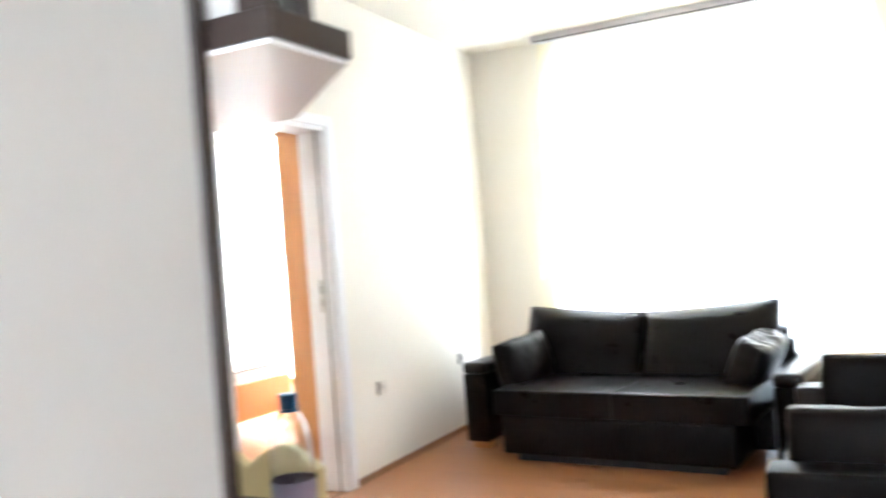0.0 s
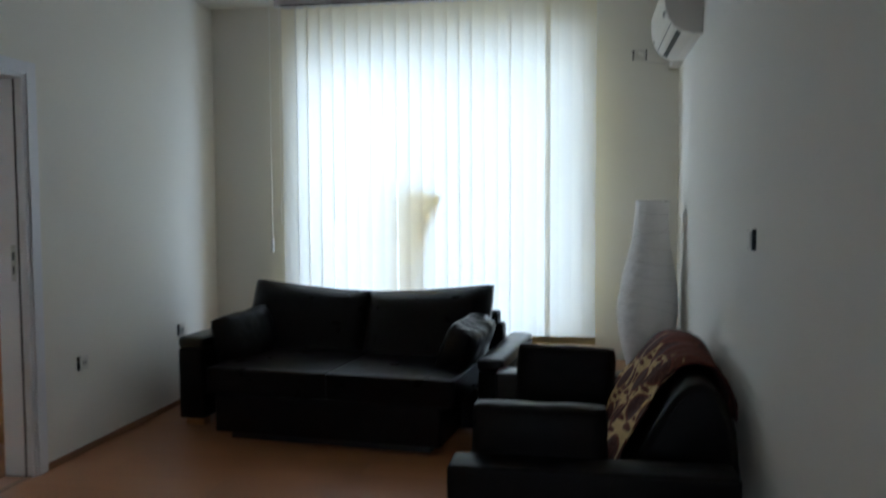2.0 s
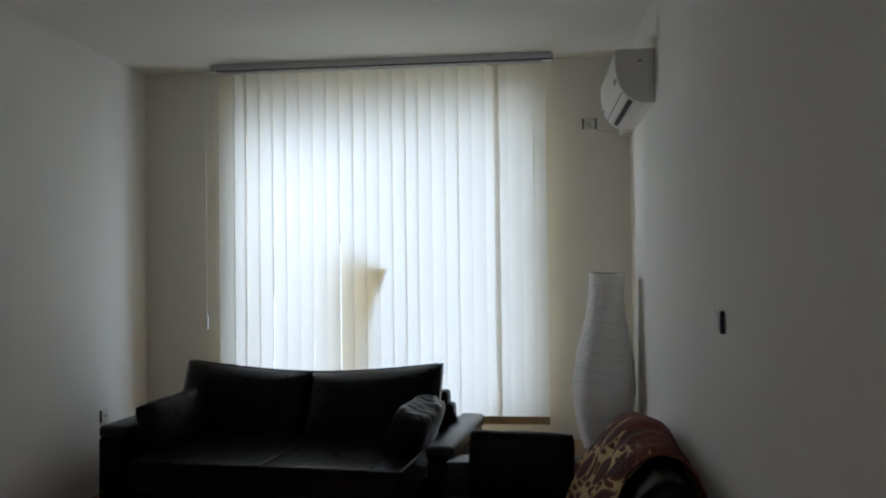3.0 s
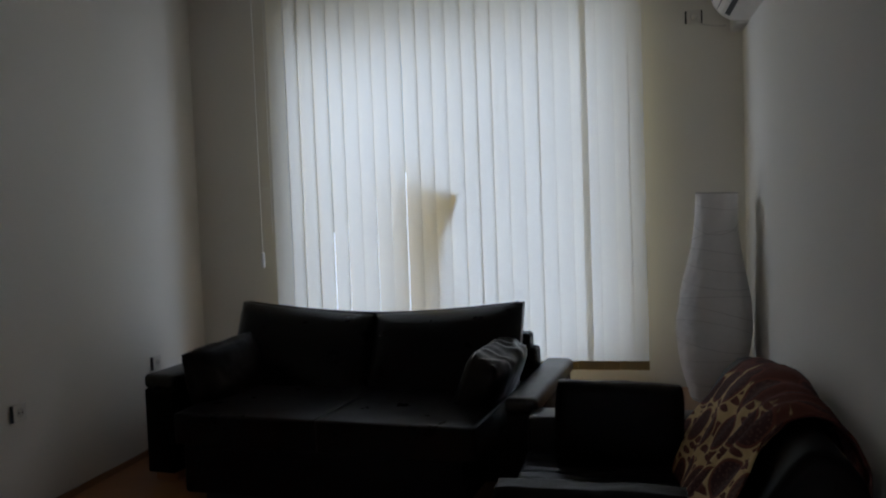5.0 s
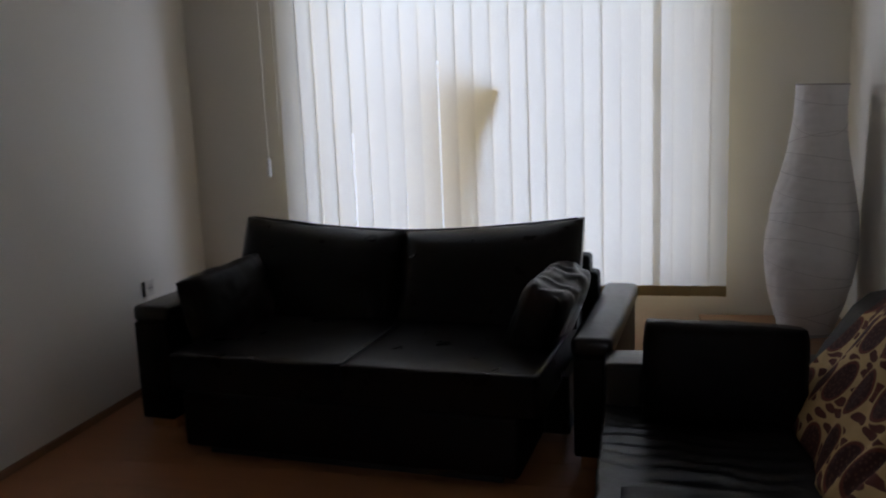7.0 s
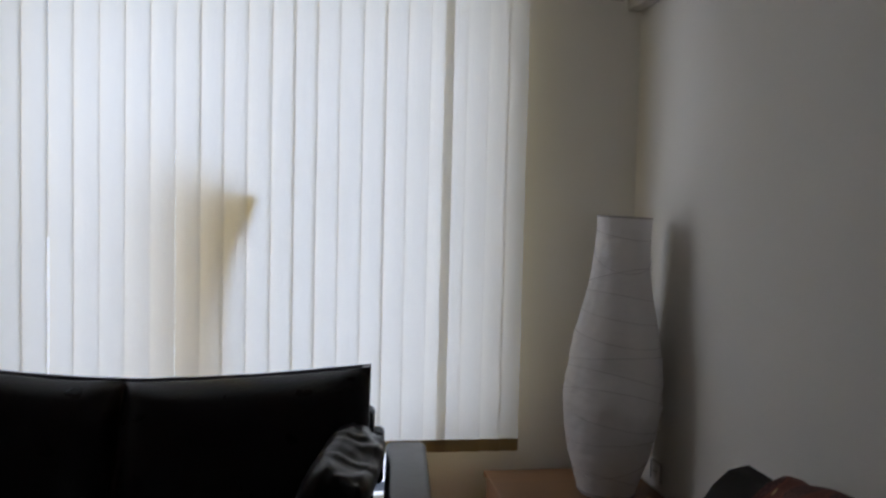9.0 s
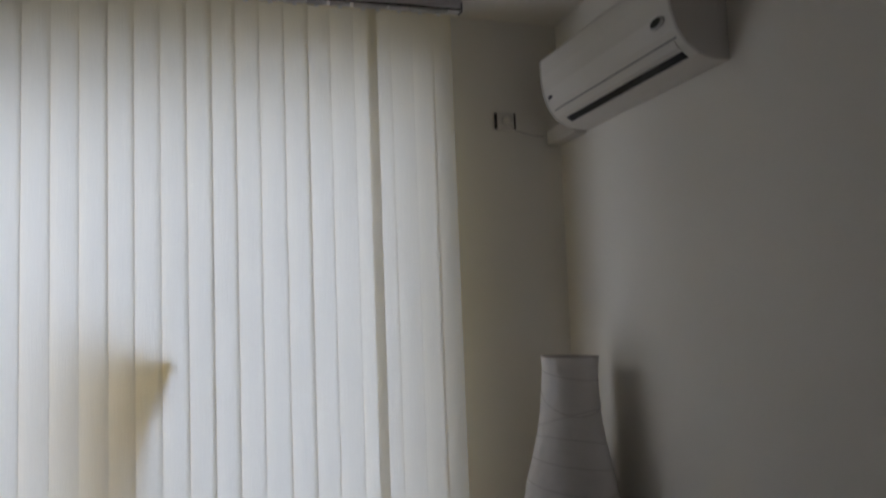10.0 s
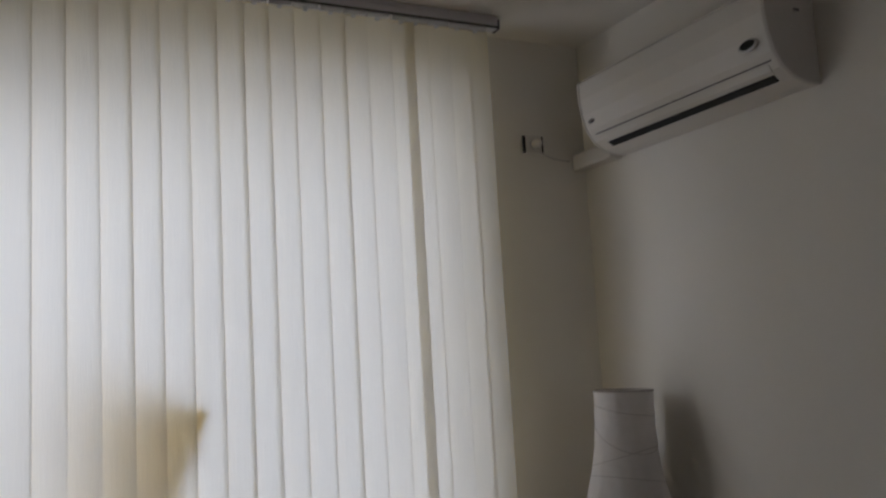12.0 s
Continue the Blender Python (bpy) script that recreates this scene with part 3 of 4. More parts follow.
def sofa():
    s = holder("large_sofa", pose(0.64, 5.61, 0, 0, 0, -6.0), "black leather two-seat sofa bed with two loose side pillows", "sofa")
    L = 1.98
    h = L / 2
    for sx in (-1, 1):
        xa, xb = (-h - 0.045, -h + 0.13) if sx < 0 else (h - 0.15, h)
        top, back = (0.548, 0.46) if sx < 0 else (0.500, 0.56)
        part("armrest", box(xa, xb, -0.41, back, top - 0.075, top, 0.024, 3), LEATHER_GLOSS, s, "glossy padded arm top", smooth=True)
        part("arm_panel", box(xa + (0.002 if sx < 0 else 0.006), xb - 0.012, -0.408 if sx < 0 else -0.395, back - 0.03, 0.045, top - 0.073, 0.012, 2), LEATHER, s, smooth=True)
        part("foot", box(xa + 0.03, xb - 0.02, -0.38, -0.305, 0.0, 0.045, 0.004), BEECH, s, "beech wood foot")
        part("foot", box(xa + 0.03, xb - 0.02, 0.34, 0.42, 0.0, 0.045, 0.004), BEECH, s, "beech wood foot")
        part("back_post", box(h * sx - 0.155 * sx - 0.07 * (sx > 0), h * sx - 0.155 * sx + 0.07 * (sx < 0), 0.34, 0.46, 0.40, 0.585, 0.02, 3), LEATHER, s)
    part("base", box(-0.645, 0.70, -0.645, -0.20, 0.05, 0.275, 0.018, 3), LEATHER, s, smooth=True)
    part("deck", box(-h + 0.19, h - 0.19, -0.21, 0.335, 0.05, 0.285, 0.01, 2), LEATHER, s)
    part("plinth", box(-0.58, 0.62, -0.57, 0.32, 0.0, 0.05), DARK, s, "dark plinth")
    sw = 0.735
    for k in (-1, 1):
        part("seat_cushion", moved(pillow(sw + 0.012, 1.02, 0.155, 0.10, seed=3 + k, crease=0.0016, square=9, cuts=30), pose(k * sw / 2 + 0.03, -0.12, 0.342)), LEATHER_SOFT, s, smooth=True)
    part("back_frame", box(-h + 0.19, h - 0.19, 0.34, 0.46, 0.05, 0.66, 0.02, 3), LEATHER, s)
    w = 1.645
    for k in (-1, 1):
        bm = bmesh.new()
        bmesh.ops.create_cube(bm, size=1)
        bmesh.ops.subdivide_edges(bm, edges=bm.edges[:], cuts=15, use_grid_fill=True)
        for v in bm.verts:
            x, y, z = v.co
            X = k * w / 4 + x * (w / 2 - 0.004)
            zz = z + 0.5
            belly = 0.05 * math.sin(math.pi * min(1, zz * 0.95)) * (1 - (2 * x) ** 4)
            edge = 1 - 0.72 * max(abs(2 * x) ** 9, max(0.0, 2 * z) ** 10 * 0.9)
            Y = y * 0.20 * edge - (belly if y < 0 else 0)
            Z = 0.40 + zz * (0.372 + back_top(X, w))
            q = Vector((X, Y, Z))
            q += Vector((0, 1, 0.4)) * 0.006 * noise.noise(q * 11)
            v.co = (q.x - 0.035, q.y + 0.18 + 0.20 * (zz - 0.5) + 0.02, q.z)
        part("back_cushion", bm, LEATHER_SOFT, s, smooth=True)
    part("side_pillow", moved(pillow(0.47, 0.18, 0.31, 0.66, seed=9, crease=0.009, cuts=30, square=4.0), pose(-0.705, -0.17, 0.530, -14, -5, 80)), LEATHER_SOFT, s, "black leather loose pillow", smooth=True)
    loose = pillow(0.44, 0.20, 0.34, 0.50, seed=17, crease=0.006, cuts=40, square=5)
    for v in loose.verts:
        k = math.exp(-((v.co.z - 0.17) / 0.10) ** 2)
        v.co.z += 0.005 * k * math.sin(46 * v.co.x + 60 * v.co.y + 6 * noise.noise(v.co * 9))
        v.co.z += 0.016 * noise.noise(v.co * 5 + Vector((3, 1, 0))) * k
    part("side_pillow", moved(loose, pose(0.690, -0.06, 0.498, 24, -4, 82)), LEATHER_GLOSS, s, "creased black leather loose pillow", smooth=True)
    tube([(-0.035 - w / 2 + 0.03 + i * (w - 0.06) / 40, 0.295, 0.774 + back_top(-w / 2 + 0.03 + i * (w - 0.06) / 40, w)) for i in range(41)], 0.005, "piping", STITCH, s)


sofa()


# ---- small sofa on the east wall ----
def small_sofa():
    s = holder("small_sofa", pose(0, 0, 0), "black leather armchair sofa with loose arm pillows beside the wall", "sofa")
    X0, X1 = 1.553, 2.605
    for y0, y1 in ((3.41, 3.59), (4.965, 5.145)):
        near = y0 < 4
        end = X1 - (0.075 if near else 0.0)
        foot = [(X0, 0.004), (X0 + 0.325, 0.004), (X0 + 0.327, 0.285), (X0 + 0.345, 0.302), (end, 0.302), (end, 0.456), (X0, 0.456)]
        arm = prism([(x, z) for x, z in foot], "y", y0, y1)
        bmesh.ops.bevel(arm, geom=arm.edges[:], offset=0.018, segments=3, profile=0.5, affect="EDGES")
        part("armrest", arm, LEATHER if near else LEATHER_GLOSS, s, "padded arm running down into its front leg", smooth=True)
    part("rear_leg", box(X1 - 0.10, X1 - 0.02, 4.985, 5.125, 0.0, 0.305, 0.01), LEATHER, s)
    part("seat_frame", box(X0 + 0.01, X1 - 0.11, 3.585, 4.97, 0.215, 0.255, 0.01), LEATHER, s)
    seat = moved(pillow(0.92, 1.40, 0.075, 0.10, seed=31, crease=0.009, square=9, cuts=70), pose(X0 + 0.455, 4.278, 0.277))
    for v in seat.verts:
        if v.co.z > 0.28:
            near_arm = math.exp(-((v.co.y - 4.62) / 0.30) ** 2) * math.exp(-((v.co.x - 1.78) / 0.26) ** 2)
            v.co.z += 0.0065 * near_arm * math.sin(95 * v.co.y + 14 * v.co.x + 5 * noise.noise(v.co * 7))
    part("seat_cushion", seat, LEATHER_SHINY, s, smooth=True)
    prof = [(2.16, 0.30), (2.60, 0.30), (2.578, 0.50), (2.548, 0.60), (2.508, 0.655), (2.455, 0.685), (2.405, 0.675), (2.355, 0.63), (2.27, 0.50)]
    part("backrest", prism(prof, "y", 3.80, 5.15, 0.035), LEATHER, s, smooth=True)
    part("arm_pillow", moved(pillow(0.49, 0.17, 0.345, 0.55, seed=41, crease=0.006, square=6, cuts=22), pose(1.858, 3.665, 0.448, -3, 0, -2)), LEATHER, s, "black leather loose pillow", smooth=True)
    part("arm_pillow", moved(pillow(0.49, 0.17, 0.315, 0.50, seed=47, crease=0.005, square=7, cuts=22), pose(1.925, 4.875, 0.466, -7, 2.5, 1)), LEATHER, s, "black leather loose pillow", smooth=True)


small_sofa()


def throw():
    """A cotton throw laid over the sofa's backrest, hanging in soft folds."""
    prof = [(2.125, 0.322), (2.165, 0.385), (2.235, 0.492), (2.298, 0.582), (2.348, 0.652), (2.402, 0.70), (2.458, 0.712), (2.515, 0.688), (2.558, 0.63), (2.59, 0.55), (2.608, 0.47)]
    seg = [0.0]
    for (a, b), (c, d) in zip(prof, prof[1:]):
        seg.append(seg[-1] + math.hypot(c - a, d - b))
    bm = bmesh.new()
    uv = bm.loops.layers.uv.new("UVMap")
    ny, nt = 96, 48
    y0, y1 = 3.87, 4.95
    rows = []
    for j in range(ny + 1):
        row = []
        v = j / ny
        for i in range(nt + 1):
            back = min(1.0, 1.5 * i / nt)
            start = y0 + 0.16 * back * back * (3 - 2 * back)
            y = start + (y1 - start) * v
            s = seg[-1] * i / nt
            k = max(q for q in range(len(seg) - 1) if seg[q] <= s + 1e-9)
            f = (s - seg[k]) / (seg[k + 1] - seg[k])
            x = prof[k][0] + f * (prof[k + 1][0] - prof[k][0])
            z = prof[k][1] + f * (prof[k + 1][1] - prof[k][1])
            dx, dz = prof[k + 1][0] - prof[k][0], prof[k + 1][1] - prof[k][1]
            n = Vector((-dz, 0, dx)).normalized()
            fold = 0.012 * math.sin(11 * y + 2.2 * s) + 0.008 * math.sin(23 * y - 5 * s + 1) + 0.010 * noise.noise(Vector((x * 6, y * 6, z * 6)))
            bulge = 0.030 * math.exp(-((y - 4.50) / 0.24) ** 2) * math.sin(math.pi * i / nt) ** 2
            bunch = math.exp(-((y - 4.15) / 0.28) ** 2)
            fold += bunch * (0.013 * math.sin(52 * y + 3 * s) + 0.009 * math.sin(31 * y - 7 * s + 2))
            p = Vector((x, y + 0.03 * math.sin(9 * s + 1), z)) + n * (0.020 + max(-0.016, fold * 0.8) + bulge)
            lift = max(0.0, 1 - i / 9)
            p.x += lift * 0.02 * math.sin(7 * y + 0.6)
            p.z -= 0.012 * lift ** 2
            p.y -= 0.09 * max(0.0, 1 - j / 18) * max(0.0, 1 - 1.8 * i / nt)
            p.x = min(p.x, 2.624)
            row.append((bm.verts.new(p), (s, y)))
        rows.append(row)
    for j in range(ny):
        for i in range(nt):
            q = (rows[j][i], rows[j][i + 1], rows[j + 1][i + 1], rows[j + 1][i])
            fc = bm.faces.new([a for a, _ in q])
            for lp, (_, t) in zip(fc.loops, q):
                lp[uv].uv = t
    ob = thing("throw_blanket", bm, THROW, "cream cotton throw with maroon flowers over the sofa backrest", "blanket", smooth=True)
    m = ob.modifiers.new("thickness", "SOLIDIFY")
    m.thickness = 0.006


throw()


# ---- paper floor lamp on a wooden box ----
def lamp():
    c = holder("floor_lamp", pose(2.398, 6.05, 0.284, 0, 2.1, 0), "tall white rice-paper lamp standing on a wooden box", "lamp")
    prof = [(0.112, 0.012), (0.126, 0.06), (0.154, 0.15), (0.176, 0.25), (0.189, 0.35), (0.188, 0.43), (0.178, 0.53), (0.160, 0.63), (0.140, 0.72), (0.122, 0.80), (0.110, 0.88), (0.104, 0.96), (0.102, 1.03), (0.104, 1.075)]
    fine = []
    for (r0, z0), (r1, z1) in zip(prof, prof[1:]):
        for k in range(9):
            fine.append((r0 + (r1 - r0) * k / 9, z0 + (z1 - z0) * k / 9))
    fine.append(prof[-1])

    def wob(a, z):
        q = Vector((math.cos(a) * 2.0, math.sin(a) * 2.0, z * 7))
        wrap = abs(((z * 12 + 0.6 * math.sin(a + z * 4)) % 1) - 0.5)
        return 1 + 0.024 * noise.noise(q) + 0.020 * noise.noise(q * 2.7) + 0.012 * noise.noise(q * 6.3) - 0.013 * max(0, 0.14 - wrap) / 0.14
    part("shade", lathe(fine, 80, cap=False, wobble=wob), PAPER, c, "crumpled white rice-paper shade", smooth=True)
    rng = random.Random(12)

    def radius(z):
        for (r0, z0), (r1, z1) in zip(prof, prof[1:]):
            if z <= z1:
                return r0 + (r1 - r0) * max(0, z - z0) / (z1 - z0)
        return prof[-1][0]
    for k in range(13):
        zc, tilt, turn = 0.06 + 0.079 * k, rng.uniform(0.015, 0.075), rng.uniform(0, 6.28)
        ring = []
        for q in range(49):
            a = q * math.pi / 24
            z = min(1.07, max(0.015, zc + tilt * math.sin(a + turn)))
            ring.append((math.cos(a) * (radius(z) * wob(a, z) + 0.0006), math.sin(a) * (radius(z) * wob(a, z) + 0.0006), z))
        tube(ring, 0.0010, "thread", THREAD, c, "thin pale binding thread")
    for z, r in ((0.012, 0.112), (1.075, 0.104)):
        tube([(r * math.cos(a * math.pi / 16), r * math.sin(a * math.pi / 16), z) for a in range(33)], 0.003, "ring", WIRE, c)
    part("base", lathe([(0.105, 0.0), (0.105, 0.008), (0.03, 0.012)], 32), METAL, c, "flat metal base")
    part("stem", lathe([(0.008, 0.008), (0.008, 0.55)], 10), METAL, c)
    part("socket", lathe([(0.018, 0.55), (0.018, 0.62), (0.012, 0.63)], 14), PLASTIC, c)
    part("bulb", lathe([(0.010, 0.63), (0.018, 0.65), (0.030, 0.69), (0.026, 0.72), (0.008, 0.738)], 16), PLASTIC, c, "white bulb, off", smooth=True)


lamp()


def lamp_box():
    b = holder("wooden_box", pose(0, 0, 0), "low veneered box table in the room's corner, wood darkened for shade", "side table")
    part("top", box(1.975, 2.612, 5.62, 6.36, 0.258, 0.280, 0.003), SHADED_WOOD, b)
    part("side_panel", box(1.985, 2.003, 5.63, 6.35, 0.0, 0.258, 0.002), SHADED_WOOD, b)
    part("side_panel", box(2.585, 2.603, 5.63, 6.35, 0.0, 0.258, 0.002), SHADED_WOOD, b)
    part("front_panel", box(2.004, 2.584, 5.632, 5.650, 0.0, 0.257, 0.002), SHADED_WOOD, b)
    part("back_panel", box(2.004, 2.584, 6.332, 6.348, 0.0, 0.257, 0.002), SHADED_WOOD, b)


lamp_box()


# ---- stand-in panel that shadows the blind ----
def shadow_panel():
    """A thin added board, cut to the outline of an unknown object's shadow on the blind: flared upper corner, standing
    on the sill and leaning against the slats.
    """
    outline = [(1.036, 1.395), (0.985, 1.25), (0.945, 1.12), (0.922, 0.98), (0.912, 0.80), (0.905, 0.062), (0.735, 0.062), (0.715, 1.10), (0.70, 1.51), (0.80, 1.475), (0.92, 1.435)]
    bm = bmesh.new()
    lo = [bm.verts.new((x, 6.262 + 0.06 * (1.036 - x) + 1.6 * (1.036 - x) ** 2 + 0.085 * (1.395 - z) ** 2, z)) for x, z in outline]
    hi = [bm.verts.new(v.co + Vector((0.003, 0.007, 0.001))) for v in lo]
    n = len(outline)
    bm.faces.new(lo)
    bm.faces.new(hi[::-1])
    for i in range(n):
        bm.faces.new((lo[i], hi[i], hi[(i + 1) % n], lo[(i + 1) % n]))
    bmesh.ops.recalc_face_normals(bm, faces=bm.faces)
    thing("shadow_panel", bm, BOARD, "tan translucent stand-in panel that casts a shadow on the blind", "panel")


shadow_panel()


# ---- kitchen corner ----
def tall_cabinet():
    c = holder("tall_cabinet", pose(0, 0, 0), "tall grey kitchen cabinet with dark wenge front edge", "cabinet")
    part("side_panel", box(1.486, 1.508, 0.33, 0.945, 0.08, 2.18, 0.001), PANEL, c, "light grey side panel")
    part("body", box(0.913, 1.485, 0.33, 0.930, 0.08, 2.18, 0.001), PANEL, c)
    part("door", box(0.908, 1.510, 0.9455, 0.960, 0.085, 2.175, 0.002), WENGE, c, "dark wenge door")
    part("plinth", box(0.923, 1.483, 0.37, 0.91, 0.0, 0.08), WENGE, c)


def wall_cabinet():
    c = holder("wall_cabinet", pose(0, 0, 0), "dark wenge wall cabinet with a glass door and open end shelf", "cabinet")
    shape = [(0.92, 0.965), (1.556, 0.965), (1.558, 1.049), (1.405, 1.195), (0.92, 1.207)]
    edge = [(0.92, 0.963), (1.559, 0.963), (1.562, 1.050), (1.407, 1.199), (0.92, 1.211)]
    part("bottom_face", prism(shape, "z", 1.3865, 1.390), UNDER, c, "pale grey underside")
    part("bottom_board", prism(edge, "z", 1.3905, 1.410, 0.001), WENGE, c)
    part("upright", box(1.531, 1.555, 0.965, 0.979, 1.4105, 2.05, 0.001), WENGE, c)
    part("upright", box(1.531, 1.555, 1.004, 1.017, 1.4105, 2.05, 0.001), WENGE, c)
    part("glass_panel", box(1.541, 1.546, 0.9795, 1.0035, 1.4105, 2.05), GLASS, c, "clear glass")
    part("back_panel", box(0.92, 1.530, 0.965, 0.977, 1.4105, 2.05), PANEL, c)
    part("top_board", prism(edge, "z", 2.0505, 2.075, 0.001), WENGE, c)


tall_cabinet()
wall_cabinet()


def dining_table():
    t = holder("dining_table", pose(0, 0, 0), "grey-brown laminate table with clipped corners", "table")
    x0, x1, y0, y1, c = 0.40, 1.262, 1.16, 2.025, 0.17
    top = [(x0 + c, y0), (x1 - c, y0), (x1, y0 + c), (x1, y1 - c), (x1 - c, y1 - 0.02), (x0 + c, y1), (x0, y1 - c), (x0, y0 + c)]
    part("tabletop", prism(top, "z", 0.702, 0.73, 0.004), WORKTOP, t)
    for x in (x0 + 0.16, x1 - 0.16):
        for y in (y0 + 0.16, y1 - 0.16):
            part("leg", box(x - 0.025, x + 0.025, y - 0.025, y + 0.025, 0, 0.702, 0.004), TURNED, t)


dining_table()


def chair_base(c, post_top):
    for x in (-0.19, 0.19):
        part("front_leg", moved(lathe([(0.014, 0), (0.02, 0.2), (0.022, 0.42)], 12), pose(x, -0.36, 0)), CREAM, c)
    part("seat", moved(pillow(0.42, 0.42, 0.045, 0.15, seed=3, crease=0.0, cuts=8, square=8), pose(0, -0.19, 0.44)), CREAM, c, smooth=True)
    for x in (-0.1, 0, 0.1):
        part("spindle", moved(lathe([(0.008, 0.46), (0.011, 0.55), (0.008, post_top - 0.1)], 10), pose(x, 0, 0)), CREAM, c)


def crest(x0, x1, low, high, hump):
    top = [(x0 + (x1 - x0) * i / 40, high + hump * abs(math.sin(2 * math.pi * i / 40))) for i in range(41)]
    return prism(top + [(x1, low), (x0, low)], "y", -0.018, 0.018, 0.006)


def scalloped_chair(m):
    c = holder("dining_chair", m, "cream-painted dining chair with a scalloped crest rail", "chair", "chairs at the table")
    for x in (-0.18, 0.18):
        part("back_post", moved(lathe([(0.016, 0.0), (0.018, 0.1), (0.020, 0.42), (0.018, 0.70)], 14), pose(x, 0, 0)), CREAM, c, smooth=True)
    part("crest_rail", crest(-0.21, 0.21, 0.65, 0.745, 0.06), CREAM, c)
    chair_base(c, 0.76)


def post_chair(m):
    c = holder("dining_chair", m, "pale wooden dining chair with ball-topped turned posts", "chair", "chairs at the table")
    post = [(0.016, 0.0), (0.018, 0.1), (0.020, 0.42), (0.018, 0.60), (0.021, 0.75), (0.016, 0.80), (0.021, 0.83), (0.013, 0.85), (0.022, 0.875), (0.024, 0.895), (0.017, 0.918), (0.004, 0.925)]
    for x in (-0.19, 0.19):
        part("back_post", moved(lathe(post, 16), pose(x, 0, 0)), TURNED, c, "turned wooden post with a ball finial", smooth=True)
    part("crest_rail", crest(-0.172, 0.172, 0.65, 0.74, 0.03), TURNED, c)
    chair_base(c, 0.75)


scalloped_chair(pose(0.455, 2.20, 0, 0, 0, 5))
post_chair(pose(0.125, 2.13, 0, 0, 0, 8))


def bottle():
    b = holder("water_bottle", pose(0.845, 1.87, 0.731) @ Matrix.Diagonal((0.74, 0.74, 0.91, 1)), "clear plastic water bottle with blue cap on the table", "bottle")
    prof = [(0.042, 0.0), (0.055, 0.007), (0.059, 0.02), (0.059, 0.036), (0.056, 0.040), (0.059, 0.045), (0.059, 0.108), (0.056, 0.113), (0.059, 0.118), (0.0585, 0.15), (0.055, 0.185), (0.045, 0.218), (0.032, 0.242), (0.022, 0.255), (0.0215, 0.272)]
    shell = prof + [(r - 0.0011, z + (0.0011 if z < 0.01 else 0.0)) for r, z in reversed(prof)]
    body = lathe(shell, 40, cap=False, wobble=lambda a, z: 1 + 0.016 * math.cos(11 * a) * (0.12 < z < 0.22))
    body.verts.ensure_lookup_table()
    for ring in (body.verts[:40], body.verts[-40:]):
        body.faces.new(ring)
    bmesh.ops.recalc_face_normals(body, faces=body.faces)
    part("body", body, BOTTLE, b, "clear ribbed plastic body", smooth=True)
    part("label", lathe([(0.0606, 0.050), (0.0606, 0.104)], 36, cap=False), LABEL, b, "blue and violet paper label", smooth=True)
    cap = part("cap", lathe([(0.0245, 0.257), (0.0245, 0.286), (0.021, 0.290)], 24), CAP, b, "blue screw cap")
    part("collar", lathe([(0.0258, 0.250), (0.0258, 0.2565)], 24), CAP, cap)


bottle()


# ---- bedroom ----
def wardrobe():
    w = holder("wardrobe", pose(0, 0, 0), "tall beech-veneer wardrobe in the bedroom", "wardrobe")
    x0, x1, y0, y1, z1 = -1.375, -0.84, 4.79, 6.15, 2.08
    part("side_panel", box(x0 + 0.02, x1, y0, y0 + 0.018, 0, z1, 0.001), BEECH, w)
    part("side_panel", box(x0 + 0.02, x1, y1 - 0.018, y1, 0, z1, 0.001), BEECH, w)
    part("back_panel", box(x1 - 0.006, x1 - 0.001, y0 + 0.018, y1 - 0.018, 0.06, z1), BEECH, w)
    part("top", box(x0 - 0.015, x1, y0 - 0.012, y1 + 0.012, z1, z1 + 0.028, 0.004), BEECH, w)
    part("plinth", box(x0 + 0.04, x1 - 0.01, y0 + 0.018, y1 - 0.018, 0, 0.06), BEECH, w)
    step = (y1 - y0) / 3
    for i in range(3):
        d = part("door", box(x0, x0 + 0.018, y0 + i * step + 0.002, y0 + (i + 1) * step - 0.002, 0.065, z1 - 0.003, 0.002), BEECH, w)
        part("handle", box(x0 - 0.025, x0 - 0.012, y0 + i * step + 0.05, y0 + i * step + 0.062, 0.95, 1.08, 0.003), METAL, d, "metal bar handle")


wardrobe()


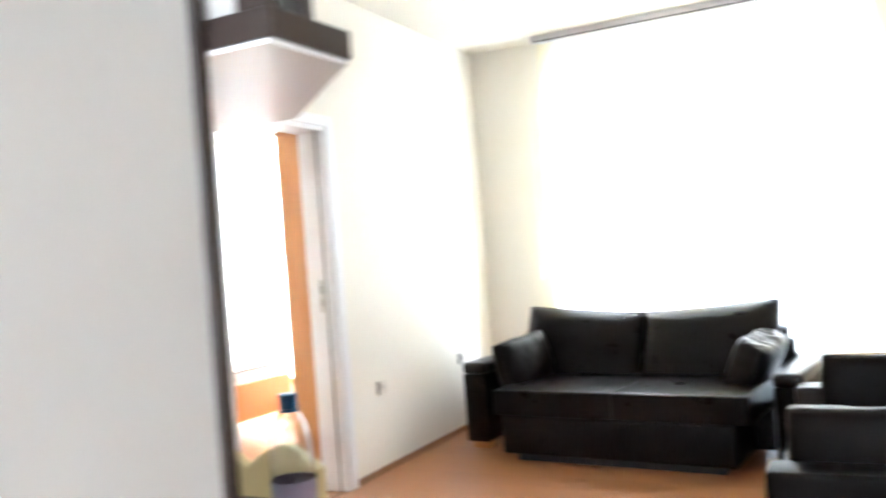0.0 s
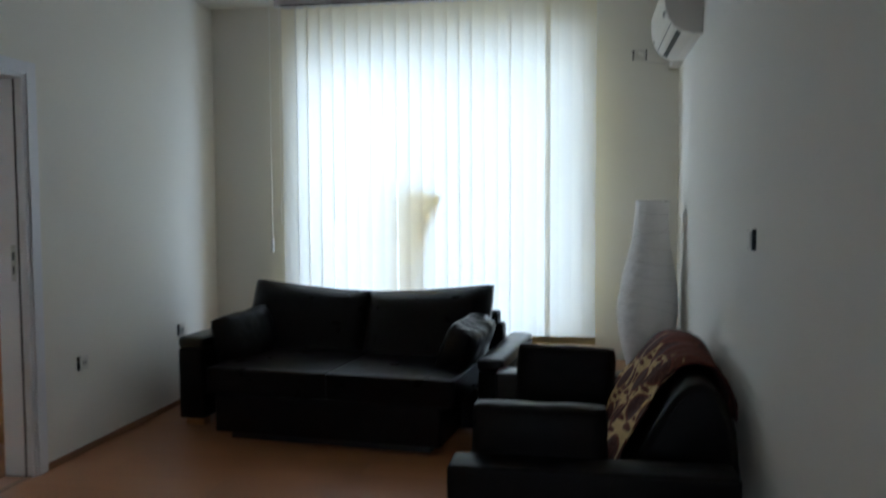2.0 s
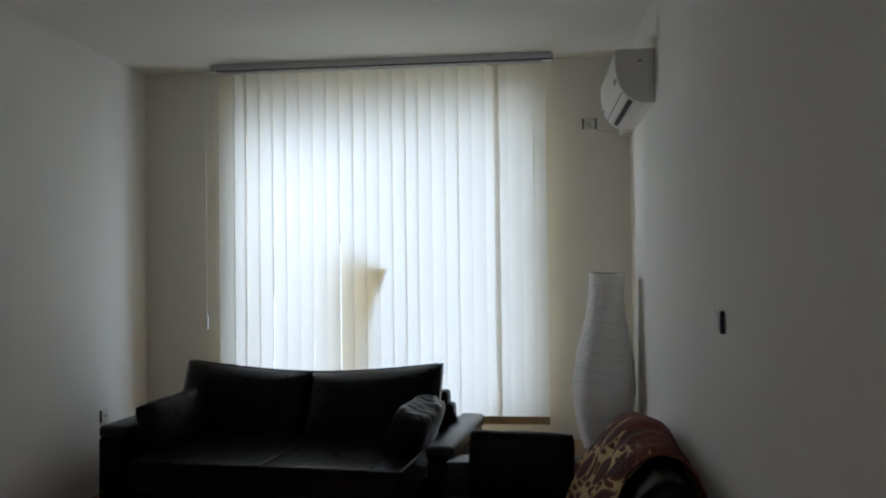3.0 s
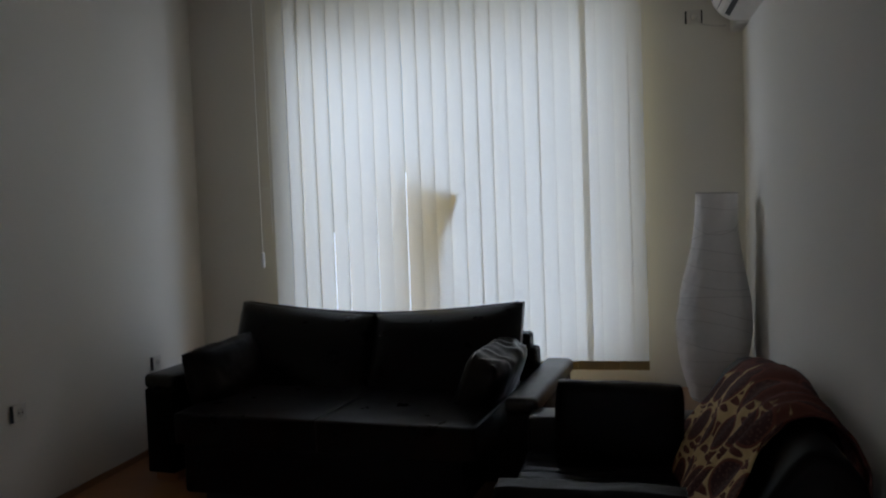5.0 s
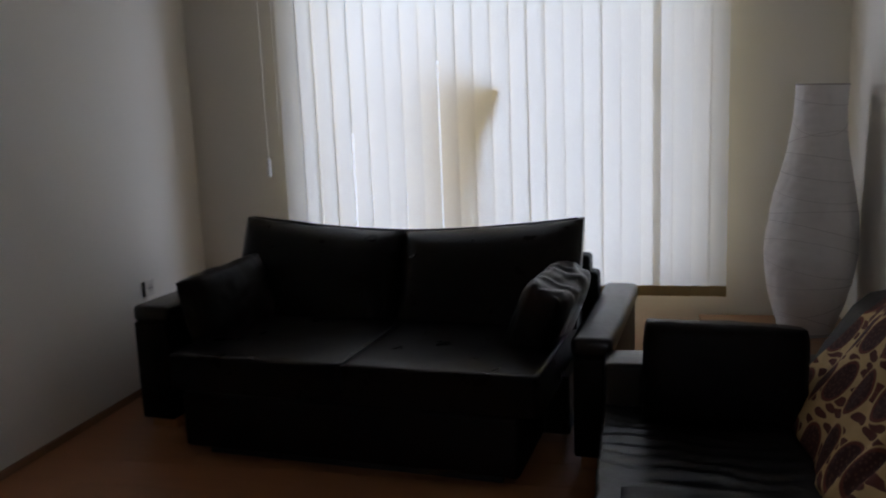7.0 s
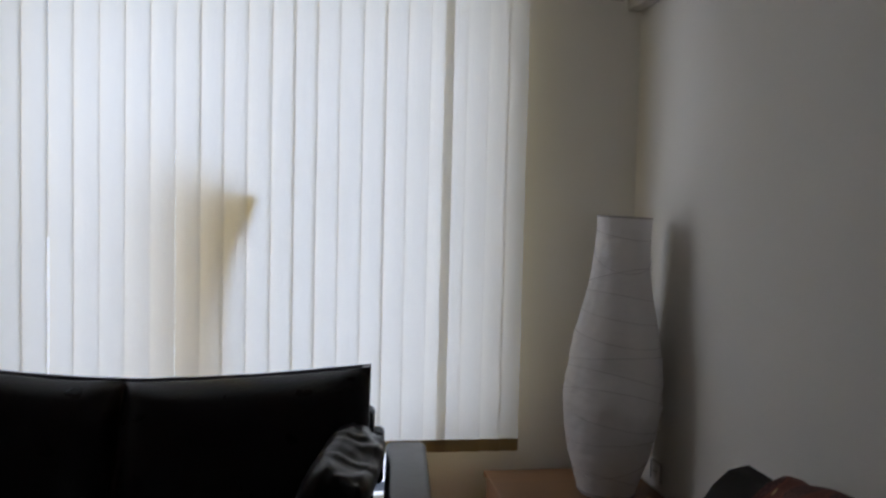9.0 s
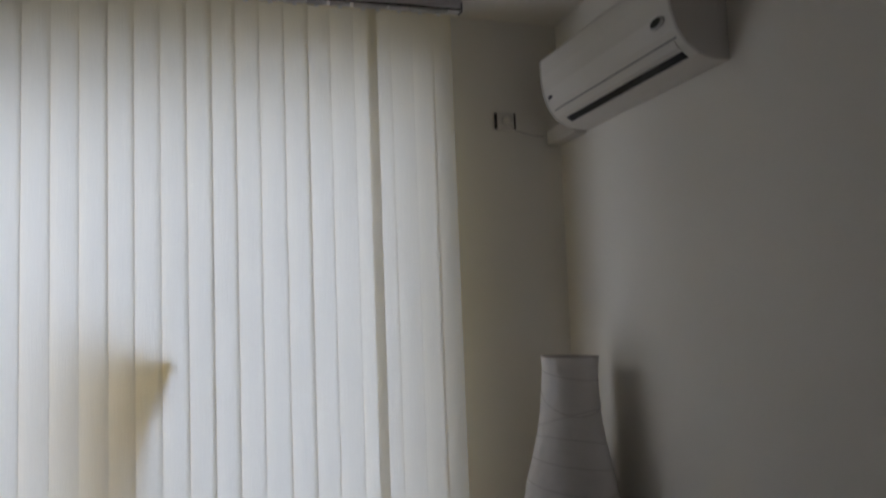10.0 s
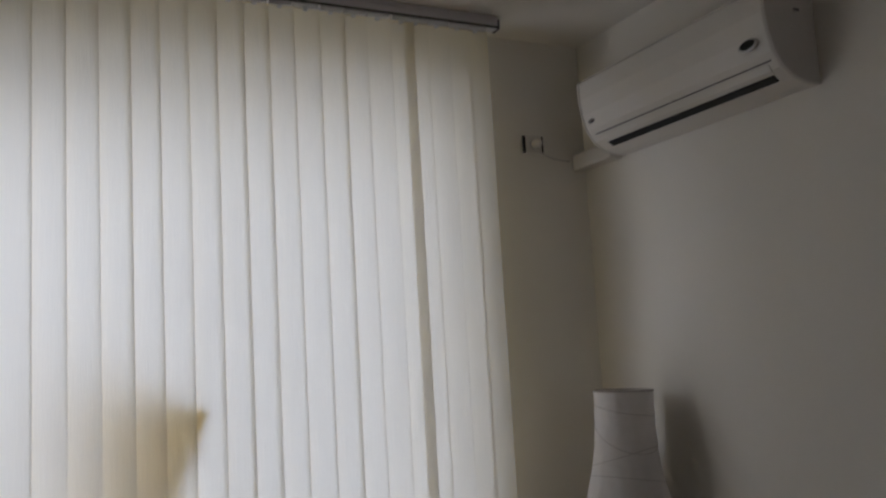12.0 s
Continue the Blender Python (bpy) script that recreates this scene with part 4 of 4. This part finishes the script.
def bed():
    b = holder("double_bed", pose(0, 0, 0), "beech-veneer double bed with a bare patterned mattress", "bed")
    y0, y1, xf = 4.05, 5.72, -2.10
    foot = [(y0, 0.0), (y0 + 0.07, 0.0), (y0 + 0.075, 0.14), (y0 + 0.11, 0.17), (y1 - 0.11, 0.17), (y1 - 0.075, 0.14), (y1 - 0.07, 0.0), (y1, 0.0), (y1, 0.43), (y0, 0.43)]
    part("footboard", prism(foot, "x", xf - 0.03, xf, 0.003), BEECH, b)
    part("side_rail", box(-4.15, xf - 0.03, y0 + 0.01, y0 + 0.035, 0.17, 0.40, 0.003), BEECH, b)
    part("side_rail", box(-4.15, xf - 0.03, y1 - 0.035, y1 - 0.01, 0.17, 0.40, 0.003), BEECH, b)
    part("headboard", box(-4.19, -4.15, y0, y1, 0.0, 0.85, 0.006), BEECH, b)
    part("slat_base", box(-4.14, xf - 0.04, y0 + 0.04, y1 - 0.04, 0.27, 0.30), BEECH, b)
    m = tagged(new("mattress", mesh_of(box(-4.13, xf - 0.06, y0 + 0.045, y1 - 0.045, 0.30, 0.53, 0.04, 4), "mattress", FABRIC, True)), "white patterned bare mattress on the bed", "mattress")
    tube([(-4.08, y1 - 0.05, 0.515), (xf - 0.10, y1 - 0.05, 0.515), (xf - 0.065, y1 - 0.09, 0.515), (xf - 0.065, y0 + 0.09, 0.515)], 0.006, "piping", SEAL, m, "grey piping")


bed()


# ---- floor boards, laid along the room's width ----
def boards(parent, x0, x1, y0, y1, width, length, seed):
    rng = random.Random(seed)
    shapes = {}
    n = math.ceil((y1 - y0) / width)
    for j in range(n):
        ya, yb = y0 + j * width, min(y1, y0 + (j + 1) * width)
        x = x0 - rng.choice((0.0, 0.32, 0.64, 0.96))
        while x < x1:
            a, b = max(x, x0), min(x + length, x1)
            if b - a > 0.02:
                key = (round(b - a, 3), round(yb - ya, 3))
                if key not in shapes:
                    w, d = key
                    g = 0.0004
                    shapes[key] = mesh_of(prism([(g, g), (w - g, g), (w - g, d - g), (g, d - g)], "z", -0.0099, 0.0), "floor_board", FLOOR)
                o = new("floor_board", shapes[key])
                o.parent = parent
                o.location = (a, ya, 0)
            x += length


boards(floor, XL, XR, YB, YW, 0.193, 1.285, 1)
boards(floor_bed, BX, XL - T - 0.02, 2.0, YW, 0.193, 1.285, 2)
